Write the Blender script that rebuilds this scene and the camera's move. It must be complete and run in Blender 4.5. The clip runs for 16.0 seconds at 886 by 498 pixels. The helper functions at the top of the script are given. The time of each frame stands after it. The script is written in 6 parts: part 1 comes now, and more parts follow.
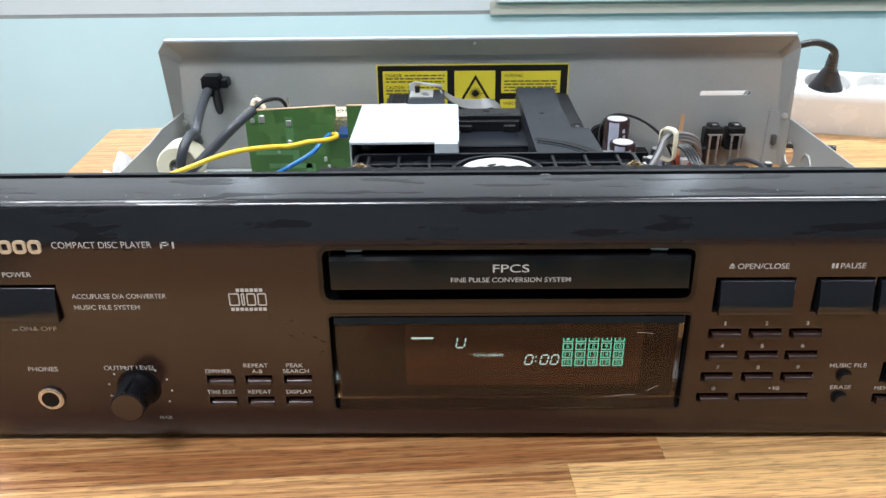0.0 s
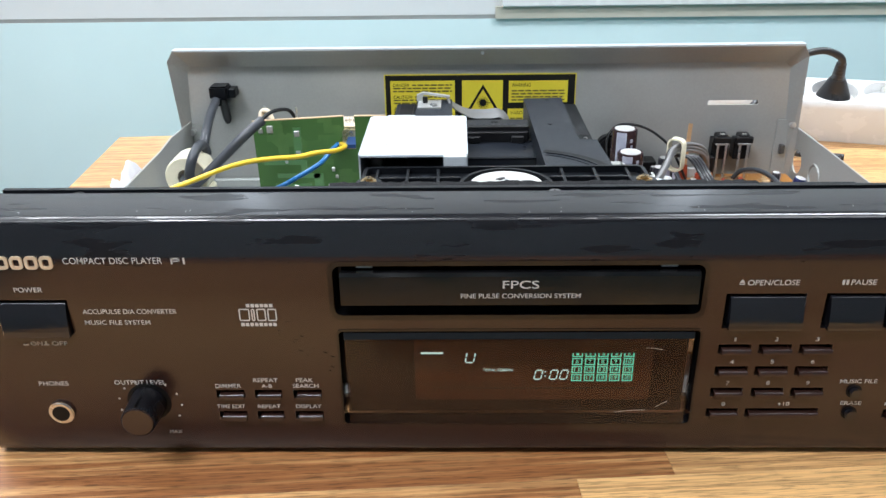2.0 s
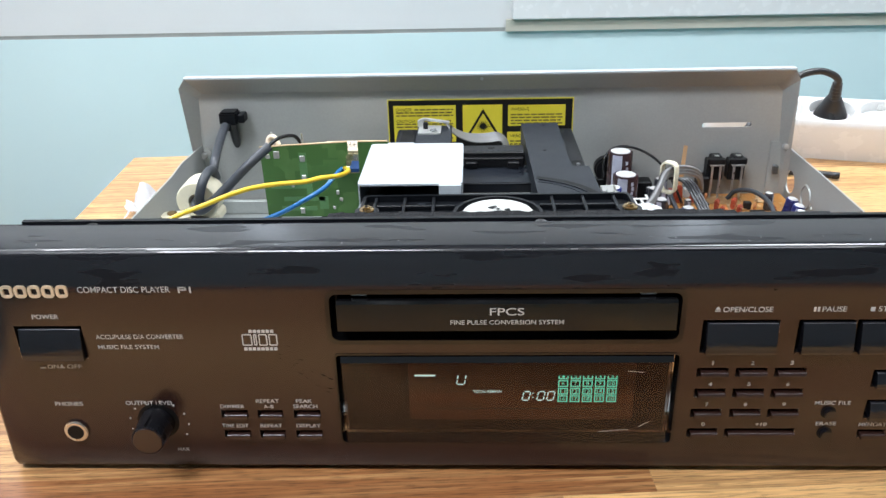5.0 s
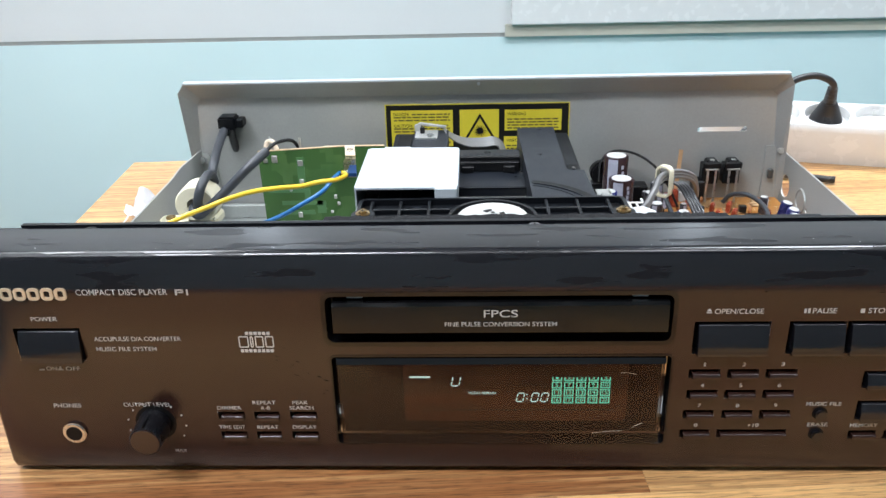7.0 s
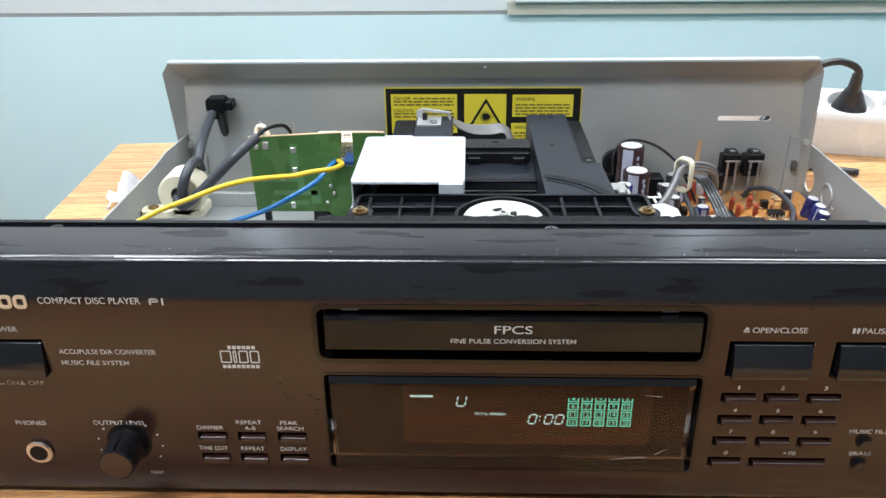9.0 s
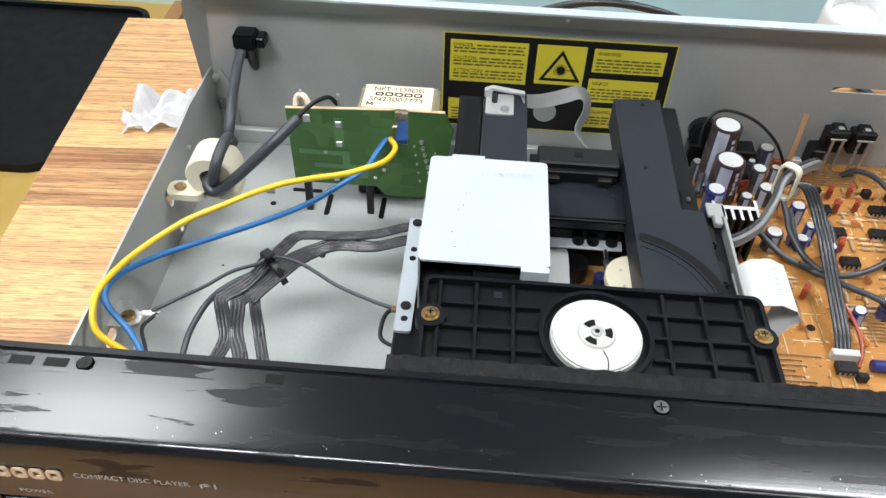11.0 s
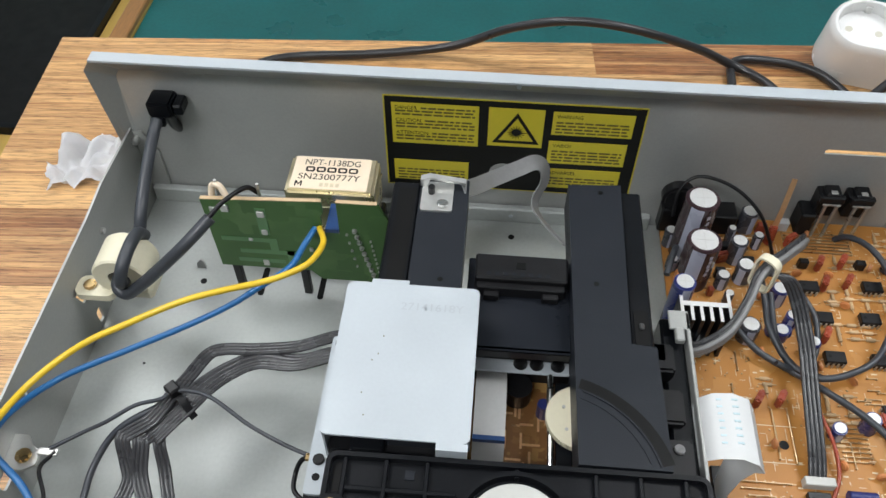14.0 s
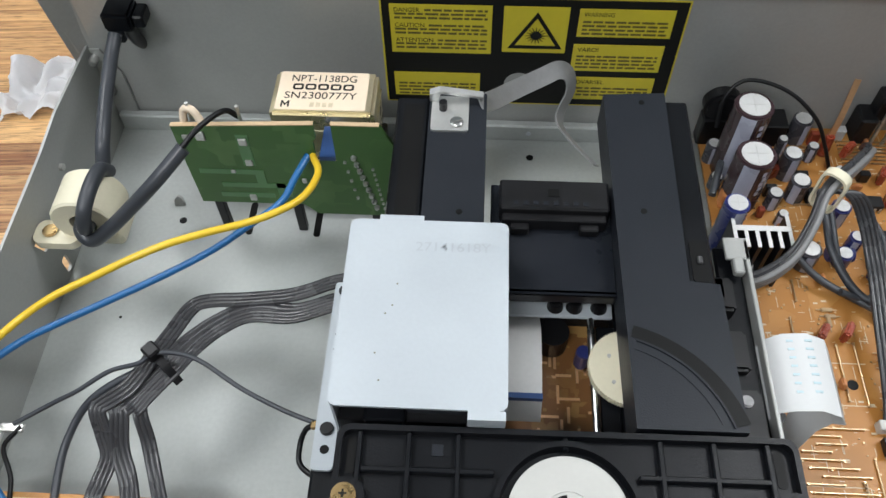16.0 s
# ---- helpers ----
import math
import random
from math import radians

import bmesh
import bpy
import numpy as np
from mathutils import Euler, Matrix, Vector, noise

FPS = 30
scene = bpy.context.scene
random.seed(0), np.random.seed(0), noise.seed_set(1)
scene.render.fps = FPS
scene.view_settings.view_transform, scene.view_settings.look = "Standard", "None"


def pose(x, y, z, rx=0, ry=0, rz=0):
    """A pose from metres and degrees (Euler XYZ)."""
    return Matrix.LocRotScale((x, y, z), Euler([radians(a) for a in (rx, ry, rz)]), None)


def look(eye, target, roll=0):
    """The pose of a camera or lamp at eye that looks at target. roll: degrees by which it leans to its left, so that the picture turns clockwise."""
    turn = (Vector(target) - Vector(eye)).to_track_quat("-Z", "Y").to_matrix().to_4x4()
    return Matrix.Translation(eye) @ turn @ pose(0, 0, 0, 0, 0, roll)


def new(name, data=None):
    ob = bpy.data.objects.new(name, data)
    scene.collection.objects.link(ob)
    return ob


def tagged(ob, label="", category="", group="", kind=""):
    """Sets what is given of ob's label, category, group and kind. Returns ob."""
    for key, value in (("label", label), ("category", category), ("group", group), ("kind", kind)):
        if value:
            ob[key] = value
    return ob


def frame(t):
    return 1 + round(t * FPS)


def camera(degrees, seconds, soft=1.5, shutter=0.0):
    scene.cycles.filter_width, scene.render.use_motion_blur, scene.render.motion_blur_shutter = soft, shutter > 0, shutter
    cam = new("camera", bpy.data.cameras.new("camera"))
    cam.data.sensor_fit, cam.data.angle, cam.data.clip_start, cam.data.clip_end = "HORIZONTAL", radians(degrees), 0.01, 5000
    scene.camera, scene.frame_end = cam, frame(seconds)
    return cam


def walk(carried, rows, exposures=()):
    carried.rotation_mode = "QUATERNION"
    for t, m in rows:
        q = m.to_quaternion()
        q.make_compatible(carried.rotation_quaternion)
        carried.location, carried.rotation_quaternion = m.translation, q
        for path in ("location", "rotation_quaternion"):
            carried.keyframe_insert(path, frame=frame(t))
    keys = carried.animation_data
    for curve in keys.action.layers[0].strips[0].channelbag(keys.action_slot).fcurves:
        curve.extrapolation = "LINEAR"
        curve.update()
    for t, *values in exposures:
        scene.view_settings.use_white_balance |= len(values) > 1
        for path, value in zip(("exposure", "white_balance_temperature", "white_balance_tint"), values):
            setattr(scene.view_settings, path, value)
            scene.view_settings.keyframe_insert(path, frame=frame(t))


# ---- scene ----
cam = camera(57.1, 16.0)
PATH = [
    (0, (-0.014, -0.262, 0.221), (-0.041, 1.543, -0.639), -0.7),
    (0.5, (-0.013, -0.262, 0.222), (-0.04, 1.545, -0.633), -0.6),
    (1, (-0.011, -0.259, 0.219), (-0.04, 1.55, -0.633), -0.7),
    (1.5, (-0.01, -0.257, 0.22), (-0.04, 1.55, -0.634), -0.7),
    (2, (-0.016, -0.26, 0.226), (-0.054, 1.547, -0.63), -0.8),
    (2.5, (-0.015, -0.264, 0.233), (-0.062, 1.544, -0.621), -0.9),
    (3, (-0.014, -0.273, 0.233), (-0.07, 1.536, -0.619), -1.0),
    (3.5, (-0.013, -0.274, 0.236), (-0.077, 1.536, -0.612), -1.1),
    (4, (-0.009, -0.272, 0.239), (-0.081, 1.539, -0.607), -1.3),
    (6.5, (-0.004, -0.275, 0.242), (-0.08, 1.543, -0.587), -1.5),
    (7, (-0.003, -0.276, 0.242), (-0.08, 1.543, -0.586), -1.5),
    (7.5, (-0.006, -0.267, 0.238), (-0.08, 1.553, -0.587), -1.3),
    (8, (-0.004, -0.257, 0.234), (-0.073, 1.56, -0.6), -1.2),
    (8.5, (-0.003, -0.254, 0.235), (-0.07, 1.562, -0.601), -1.1),
    (10.8, (-0.044, -0.125, 0.309), (-0.113, 1.356, -1.032), 2.1),
    (11, (-0.044, -0.115, 0.329), (-0.109, 1.318, -1.064), 2.3),
    (11.5, (-0.02, -0.109, 0.379), (-0.085, 1.272, -1.067), 2.2),
    (12, (-0.014, -0.097, 0.397), (-0.078, 1.236, -1.093), 1.4),
    (12.5, (-0.01, -0.084, 0.395), (-0.078, 1.226, -1.115), 0.5),
    (13, (-0.011, -0.067, 0.395), (-0.087, 1.229, -1.126), -0.3),
    (13.5, (-0.02, -0.037, 0.386), (-0.108, 1.261, -1.134), -0.1),
    (14, (-0.01, -0.014, 0.361), (-0.115, 1.26, -1.178), 0.1),
    (14.5, (-0.014, 0.019, 0.338), (-0.129, 1.235, -1.245), -1.1),
    (15, (-0.007, 0.034, 0.33), (-0.115, 1.21, -1.285), -2.0),
    (15.5, (-0.017, 0.022, 0.325), (-0.107, 1.165, -1.314), -1.7),
    (16, (-0.023, 0.021, 0.322), (-0.097, 1.14, -1.334), -1.2),
]
walk(cam, [(t, look(eye, target, roll)) for t, eye, target, roll in PATH],
     exposures=[(0, 0.68, 6200, 10), (8.5, 0.68, 6200, 10), (11, 0.36, 6500, 10), (12.5, -0.07, 6600, 10), (16, -0.22, 6500, 10)])

# ---- light: a bright room with ceiling panels and two tall windows ----
world = bpy.data.worlds.new("world")
scene.world = world
world.use_nodes = True
wn = world.node_tree.nodes
sky = wn.new("ShaderNodeTexSky")
sky.sky_type, sky.sun_disc = "NISHITA", False
sky.sun_elevation, sky.sun_rotation = radians(35), radians(20)
wn["Background"].inputs["Strength"].default_value = 0.1
world.node_tree.links.new(sky.outputs[0], wn["Background"].inputs["Color"])

PANEL_W = 21.5
# place of each ceiling panel, its half sizes along x and y, and its power
LAMPS = ((-0.98, 0.78, 0.28, 0.55, 0.85 * PANEL_W), (0.95, 0.55, 0.4, 0.2, 1.1 * PANEL_W), (-0.66, -0.75, 0.5, 0.15, 1.35 * PANEL_W), (0.66, -0.75, 0.5, 0.15, 0.25 * PANEL_W))
for lx, ly, half_x, half_y, power in LAMPS:
    ld = bpy.data.lights.new("ceiling_panel_light", "AREA")
    ld.shape, ld.size, ld.size_y, ld.energy, ld.color = "RECTANGLE", 2 * half_x, 2 * half_y, power, (0.93, 0.965, 1.0)
    lo = new("ceiling_panel_light", ld)
    lo.matrix_world = pose(lx, ly, 1.722)

# ---- helpers of this scene; lengths in millimetres ----
WHERE = {}


def part(name, bm, material, parent=None, label="", at=(0, 0, 0), smooth=False, category="", kind="", group="", sharp=40):
    """Link a bmesh, given in world millimetres, as one mesh object under a thing or a part."""
    me = bpy.data.meshes.new(name)
    at = Vector(at)
    bmesh.ops.translate(bm, verts=bm.verts, vec=-at)
    bmesh.ops.scale(bm, verts=bm.verts, vec=(0.001,) * 3)
    bmesh.ops.recalc_face_normals(bm, faces=bm.faces)
    if smooth:
        for f in bm.faces:
            f.smooth = True
    bm.to_mesh(me)
    bm.free()
    if smooth:
        me.set_sharp_from_angle(angle=radians(sharp))
    me.materials.append(material)
    return place(name, me, parent, at, label, category, kind, group)


def place(name, me, parent, at, label="", category="", kind="", group=""):
    """Link mesh data as an object with its origin at a world place in millimetres."""
    while parent and parent.parent and parent.parent.parent:
        parent = parent.parent
    ob = new(name, me)
    WHERE[ob] = Vector(at)
    ob.location = (WHERE[ob] - (WHERE[parent] if parent else Vector())) * 0.001
    ob.parent = parent
    return tagged(ob, label, category, group, kind)


def thing(name, at, label, category, group="", kind=""):
    ob = new(name)
    ob.empty_display_size = 0.02
    ob.location = Vector(at) * 0.001
    WHERE[ob] = Vector(at)
    return tagged(ob, label, category, group, kind)


def box(bm, x0, x1, y0, y1, z0, z1, bevel=0.0, seg=1):
    m = Matrix.Translation(((x0 + x1) / 2, (y0 + y1) / 2, (z0 + z1) / 2)) @ Matrix.Diagonal((x1 - x0, y1 - y0, z1 - z0, 1))
    vs = bmesh.ops.create_cube(bm, size=1, matrix=m)["verts"]
    if bevel:
        es = list({e for v in vs for e in v.link_edges})
        bmesh.ops.bevel(bm, geom=es, offset=bevel, segments=seg, affect="EDGES", clamp_overlap=True)
    return bm


def mesh():
    return bmesh.new()


def cyl(bm, c, r, h, axis="z", seg=20, r2=None, bevel=0.0):
    """A cylinder or cone from its base centre c, h along the axis."""
    rot = {"z": Matrix(), "y": Matrix.Rotation(radians(-90), 4, "X"), "x": Matrix.Rotation(radians(90), 4, "Y")}[axis]
    m = Matrix.Translation(c) @ rot @ Matrix.Translation((0, 0, h / 2))
    vs = bmesh.ops.create_cone(bm, cap_ends=True, segments=seg, radius1=r, radius2=r if r2 is None else r2, depth=h, matrix=m)["verts"]
    if bevel:
        es = [e for e in {e for v in vs for e in v.link_edges} if any(len(f.verts) > 4 for f in e.link_faces)]
        bmesh.ops.bevel(bm, geom=es, offset=bevel, segments=2, affect="EDGES", clamp_overlap=True)
    return bm


def outline(x0, x1, y0, y1, r, n=4):
    """A rounded rectangle's corners, anticlockwise."""
    pts = []
    for cx, cy, a0 in ((x1 - r, y1 - r, 0), (x0 + r, y1 - r, 90), (x0 + r, y0 + r, 180), (x1 - r, y0 + r, 270)):
        for i in range(n + 1):
            a = radians(a0 + 90 * i / n)
            pts.append((cx + r * math.cos(a), cy + r * math.sin(a)))
    return pts


def prism(bm, pts, a0, a1, plane="xy"):
    """A polygon pulled from a0 to a1 along the axis across its plane."""
    def p(u, v, a):
        return {"xy": (u, v, a), "xz": (u, a, v), "yz": (a, u, v)}[plane]
    lo = [bm.verts.new(p(u, v, a0)) for u, v in pts]
    hi = [bm.verts.new(p(u, v, a1)) for u, v in pts]
    bm.faces.new(lo)
    bm.faces.new(hi[::-1])
    n = len(pts)
    for i in range(n):
        bm.faces.new((lo[i], lo[(i + 1) % n], hi[(i + 1) % n], hi[i]))
    return bm


def loft(bm, rings, closed=True, caps=False):
    """Skin of equal rings of points."""
    vs = [[bm.verts.new(p) for p in ring] for ring in rings]
    n = len(rings[0])
    for a, b in zip(vs, vs[1:]):
        for i in range(n if closed else n - 1):
            bm.faces.new((a[i], a[(i + 1) % n], b[(i + 1) % n], b[i]))
    if caps:
        bm.faces.new(vs[0][::-1])
        bm.faces.new(vs[-1])
    return bm


def spline(pts, steps=8):
    """Catmull-Rom points through pts."""
    p = [Vector(q) for q in pts]
    p = [2 * p[0] - p[1]] + p + [2 * p[-1] - p[-2]]
    out = []
    for i in range(1, len(p) - 2):
        for k in range(steps):
            t = k / steps
            a, b, c, d = p[i - 1:i + 3]
            out.append(0.5 * (2 * b + (c - a) * t + (2 * a - 5 * b + 4 * c - d) * t * t + (3 * b - a - 3 * c + d) * t ** 3))
    out.append(p[-2])
    return out


def sweep(bm, pts, prof, up=(0, 0, 1), steps=8):
    """A profile of (side, up) offsets carried along a smooth line."""
    line = spline(pts, steps)
    rings, last = [], Vector(up)
    for i, q in enumerate(line):
        t = (line[min(i + 1, len(line) - 1)] - line[max(i - 1, 0)]).normalized()
        side = t.cross(last)
        side = side.normalized() if side.length > 1e-4 else t.orthogonal().normalized()
        u = side.cross(t).normalized()
        last = u
        rings.append([q + side * a + u * b for a, b in prof])
    return loft(bm, rings, True, True)


def ring_profile(r, n=12):
    return [(r * math.cos(2 * math.pi * i / n), r * math.sin(2 * math.pi * i / n)) for i in range(n)]


def wire(name, pts, r, material, parent, label="", up=(0, 0, 1), **more):
    return part(name, sweep(mesh(), pts, ring_profile(r), up), material, parent, label, smooth=True, **more)


def ribbon(name, pts, w, th, material, parent, label="", up=(0, 0, 1)):
    prof = [(-w / 2, -th / 2), (w / 2, -th / 2), (w / 2, th / 2), (-w / 2, th / 2)]
    return part(name, sweep(mesh(), pts, prof, up), material, parent, label, smooth=True)


def lettering(name, body, x, z, height, width, material, parent, face="front", y=0.0, align="LEFT", label=""):
    """Flat letters of the built-in font, as a mesh. face front: they face -y; top: they face up (z is then the y of their foot)."""
    cu = bpy.data.curves.new(name, "FONT")
    cu.body = body
    cu.offset = 0.004
    tmp = bpy.data.objects.new(name, cu)
    scene.collection.objects.link(tmp)
    bpy.context.view_layer.update()
    me = bpy.data.meshes.new_from_object(tmp.evaluated_get(bpy.context.evaluated_depsgraph_get()))
    bpy.data.objects.remove(tmp)
    xs = [v.co.x for v in me.vertices]
    ys = [v.co.y for v in me.vertices]
    sx, sy = width / (max(xs) - min(xs)), height / (max(ys) - min(ys))
    off = 0 if align == "LEFT" else -width / 2
    for v in me.vertices:
        u, w = (v.co.x - min(xs)) * sx + off, (v.co.y - min(ys)) * sy
        v.co = Vector((u, 0, w) if face == "front" else (u, w, 0)) * 0.001
    me.materials.clear()
    me.materials.append(material)
    return place(name, me, parent, (x, y, z) if face == "front" else (x, z, y), label)


# ---- materials ----
def nodes_of(name):
    m = bpy.data.materials.new(name)
    m.use_nodes = True
    nt = m.node_tree
    return m, nt, nt.nodes["Principled BSDF"]


def paint(name, colour, rough=0.5, metal=0.0, vary=0.15, scale=40.0, fine=600.0, bump=0.05, rough_vary=0.1, stretch=(1, 1, 1), spec=0.5, per_piece=0.0):
    """A surface with colour, roughness and relief that vary at two scales."""
    m, nt, b = nodes_of(name)
    tc = nt.nodes.new("ShaderNodeTexCoord")
    mp = nt.nodes.new("ShaderNodeMapping")
    mp.inputs["Scale"].default_value = stretch
    nt.links.new(tc.outputs["Object"], mp.inputs[0])
    n1, n2 = nt.nodes.new("ShaderNodeTexNoise"), nt.nodes.new("ShaderNodeTexNoise")
    n1.inputs["Scale"].default_value, n2.inputs["Scale"].default_value = scale, fine
    n1.inputs["Detail"].default_value = 5
    for n in (n1, n2):
        nt.links.new(mp.outputs[0], n.inputs["Vector"])
    mix = nt.nodes.new("ShaderNodeMath")
    mix.operation = "MULTIPLY_ADD"
    nt.links.new(n2.outputs["Fac"], mix.inputs[0])
    mix.inputs[1].default_value = 0.4
    nt.links.new(n1.outputs["Fac"], mix.inputs[2])
    rmp = nt.nodes.new("ShaderNodeMapRange")
    rmp.inputs["From Min"].default_value, rmp.inputs["From Max"].default_value = 0.4, 1.0
    rmp.inputs["To Min"].default_value, rmp.inputs["To Max"].default_value = 1 - vary, 1 + vary
    nt.links.new(mix.outputs[0], rmp.inputs["Value"])
    val = rmp.outputs[0]
    if per_piece:
        oi = nt.nodes.new("ShaderNodeObjectInfo")
        pr = nt.nodes.new("ShaderNodeMapRange")
        pr.inputs["To Min"].default_value, pr.inputs["To Max"].default_value = 1 - per_piece, 1 + per_piece
        nt.links.new(oi.outputs["Random"], pr.inputs["Value"])
        mu = nt.nodes.new("ShaderNodeMath")
        mu.operation = "MULTIPLY"
        nt.links.new(val, mu.inputs[0])
        nt.links.new(pr.outputs[0], mu.inputs[1])
        val = mu.outputs[0]
    sc = nt.nodes.new("ShaderNodeVectorMath")
    sc.operation = "SCALE"
    sc.inputs[0].default_value = colour
    nt.links.new(val, sc.inputs["Scale"])
    nt.links.new(sc.outputs[0], b.inputs["Base Color"])
    rr = nt.nodes.new("ShaderNodeMapRange")
    rr.inputs["From Min"].default_value, rr.inputs["From Max"].default_value = 0.3, 0.75
    rr.inputs["To Min"].default_value, rr.inputs["To Max"].default_value = max(rough - rough_vary, 0.02), min(rough + rough_vary, 1)
    nt.links.new(n1.outputs["Fac"], rr.inputs["Value"])
    nt.links.new(rr.outputs[0], b.inputs["Roughness"])
    b.inputs["Metallic"].default_value = metal
    b.inputs["Specular IOR Level"].default_value = spec
    if bump:
        bp = nt.nodes.new("ShaderNodeBump")
        bp.inputs["Strength"].default_value, bp.inputs["Distance"].default_value = bump, 0.0005
        nt.links.new(n2.outputs["Fac"], bp.inputs["Height"])
        nt.links.new(bp.outputs[0], b.inputs["Normal"])
    return m


def glow(name, colour, strength):
    m, nt, b = nodes_of(name)
    b.inputs["Base Color"].default_value = (0.02, 0.02, 0.02, 1)
    b.inputs["Emission Color"].default_value = (*colour, 1)
    b.inputs["Emission Strength"].default_value = strength
    return m


def wood(name, light, dark):
    """Oiled hardwood staves: each one of its own tone, grain along x."""
    m, nt, b = nodes_of(name)
    tc, oi = nt.nodes.new("ShaderNodeTexCoord"), nt.nodes.new("ShaderNodeObjectInfo")
    shift = nt.nodes.new("ShaderNodeVectorMath")
    shift.operation = "ADD"
    mul = nt.nodes.new("ShaderNodeMath")
    mul.operation = "MULTIPLY"
    mul.inputs[1].default_value = 37.0
    nt.links.new(oi.outputs["Random"], mul.inputs[0])
    nt.links.new(tc.outputs["Object"], shift.inputs[0])
    nt.links.new(mul.outputs[0], shift.inputs[1])
    mp = nt.nodes.new("ShaderNodeMapping")
    mp.inputs["Scale"].default_value = (5, 190, 190)
    nt.links.new(shift.outputs[0], mp.inputs[0])
    grain = nt.nodes.new("ShaderNodeTexNoise")
    grain.inputs["Scale"].default_value, grain.inputs["Detail"].default_value, grain.inputs["Distortion"].default_value = 1.6, 8, 0.35
    nt.links.new(mp.outputs[0], grain.inputs["Vector"])
    mp2 = nt.nodes.new("ShaderNodeMapping")
    mp2.inputs["Scale"].default_value = (24, 1000, 1000)
    nt.links.new(shift.outputs[0], mp2.inputs[0])
    pore = nt.nodes.new("ShaderNodeTexNoise")
    pore.inputs["Scale"].default_value = 1.0
    nt.links.new(mp2.outputs[0], pore.inputs["Vector"])
    ramp = nt.nodes.new("ShaderNodeValToRGB")
    ramp.color_ramp.elements[0].position, ramp.color_ramp.elements[1].position = 0.3, 0.7
    ramp.color_ramp.elements[0].color, ramp.color_ramp.elements[1].color = (*dark, 1), (*light, 1)
    tone = nt.nodes.new("ShaderNodeMath")
    tone.operation = "MULTIPLY_ADD"
    nt.links.new(oi.outputs["Random"], tone.inputs[0])
    tone.inputs[1].default_value = 0.58
    half = nt.nodes.new("ShaderNodeMath")
    half.operation = "MULTIPLY_ADD"
    nt.links.new(grain.outputs["Fac"], half.inputs[0])
    half.inputs[1].default_value, half.inputs[2].default_value = 0.95, -0.16
    nt.links.new(half.outputs[0], tone.inputs[2])
    nt.links.new(tone.outputs[0], ramp.inputs[0])
    pr = nt.nodes.new("ShaderNodeMapRange")
    pr.inputs["From Min"].default_value, pr.inputs["From Max"].default_value = 0.35, 0.6
    pr.inputs["To Min"].default_value, pr.inputs["To Max"].default_value = 0.72, 1.05
    nt.links.new(pore.outputs["Fac"], pr.inputs["Value"])
    sc = nt.nodes.new("ShaderNodeVectorMath")
    sc.operation = "SCALE"
    nt.links.new(ramp.outputs[0], sc.inputs[0])
    mp3 = nt.nodes.new("ShaderNodeMapping")
    mp3.inputs["Scale"].default_value = (90, 1300, 1300)
    nt.links.new(shift.outputs[0], mp3.inputs[0])
    fleck = nt.nodes.new("ShaderNodeTexNoise")
    fleck.inputs["Scale"].default_value, fleck.inputs["Detail"].default_value = 1.0, 3
    nt.links.new(mp3.outputs[0], fleck.inputs["Vector"])
    fr = nt.nodes.new("ShaderNodeMapRange")
    fr.inputs["From Min"].default_value, fr.inputs["From Max"].default_value = 0.52, 0.63
    fr.inputs["To Min"].default_value, fr.inputs["To Max"].default_value = 1.0, 0.55
    nt.links.new(fleck.outputs["Fac"], fr.inputs["Value"])
    both = nt.nodes.new("ShaderNodeMath")
    both.operation = "MULTIPLY"
    nt.links.new(pr.outputs[0], both.inputs[0])
    nt.links.new(fr.outputs[0], both.inputs[1])
    nt.links.new(both.outputs[0], sc.inputs["Scale"])
    nt.links.new(sc.outputs[0], b.inputs["Base Color"])
    b.inputs["Roughness"].default_value = 0.38
    bp = nt.nodes.new("ShaderNodeBump")
    bp.inputs["Strength"].default_value, bp.inputs["Distance"].default_value = 0.15, 0.0004
    nt.links.new(pore.outputs["Fac"], bp.inputs["Height"])
    nt.links.new(bp.outputs[0], b.inputs["Normal"])
    return m


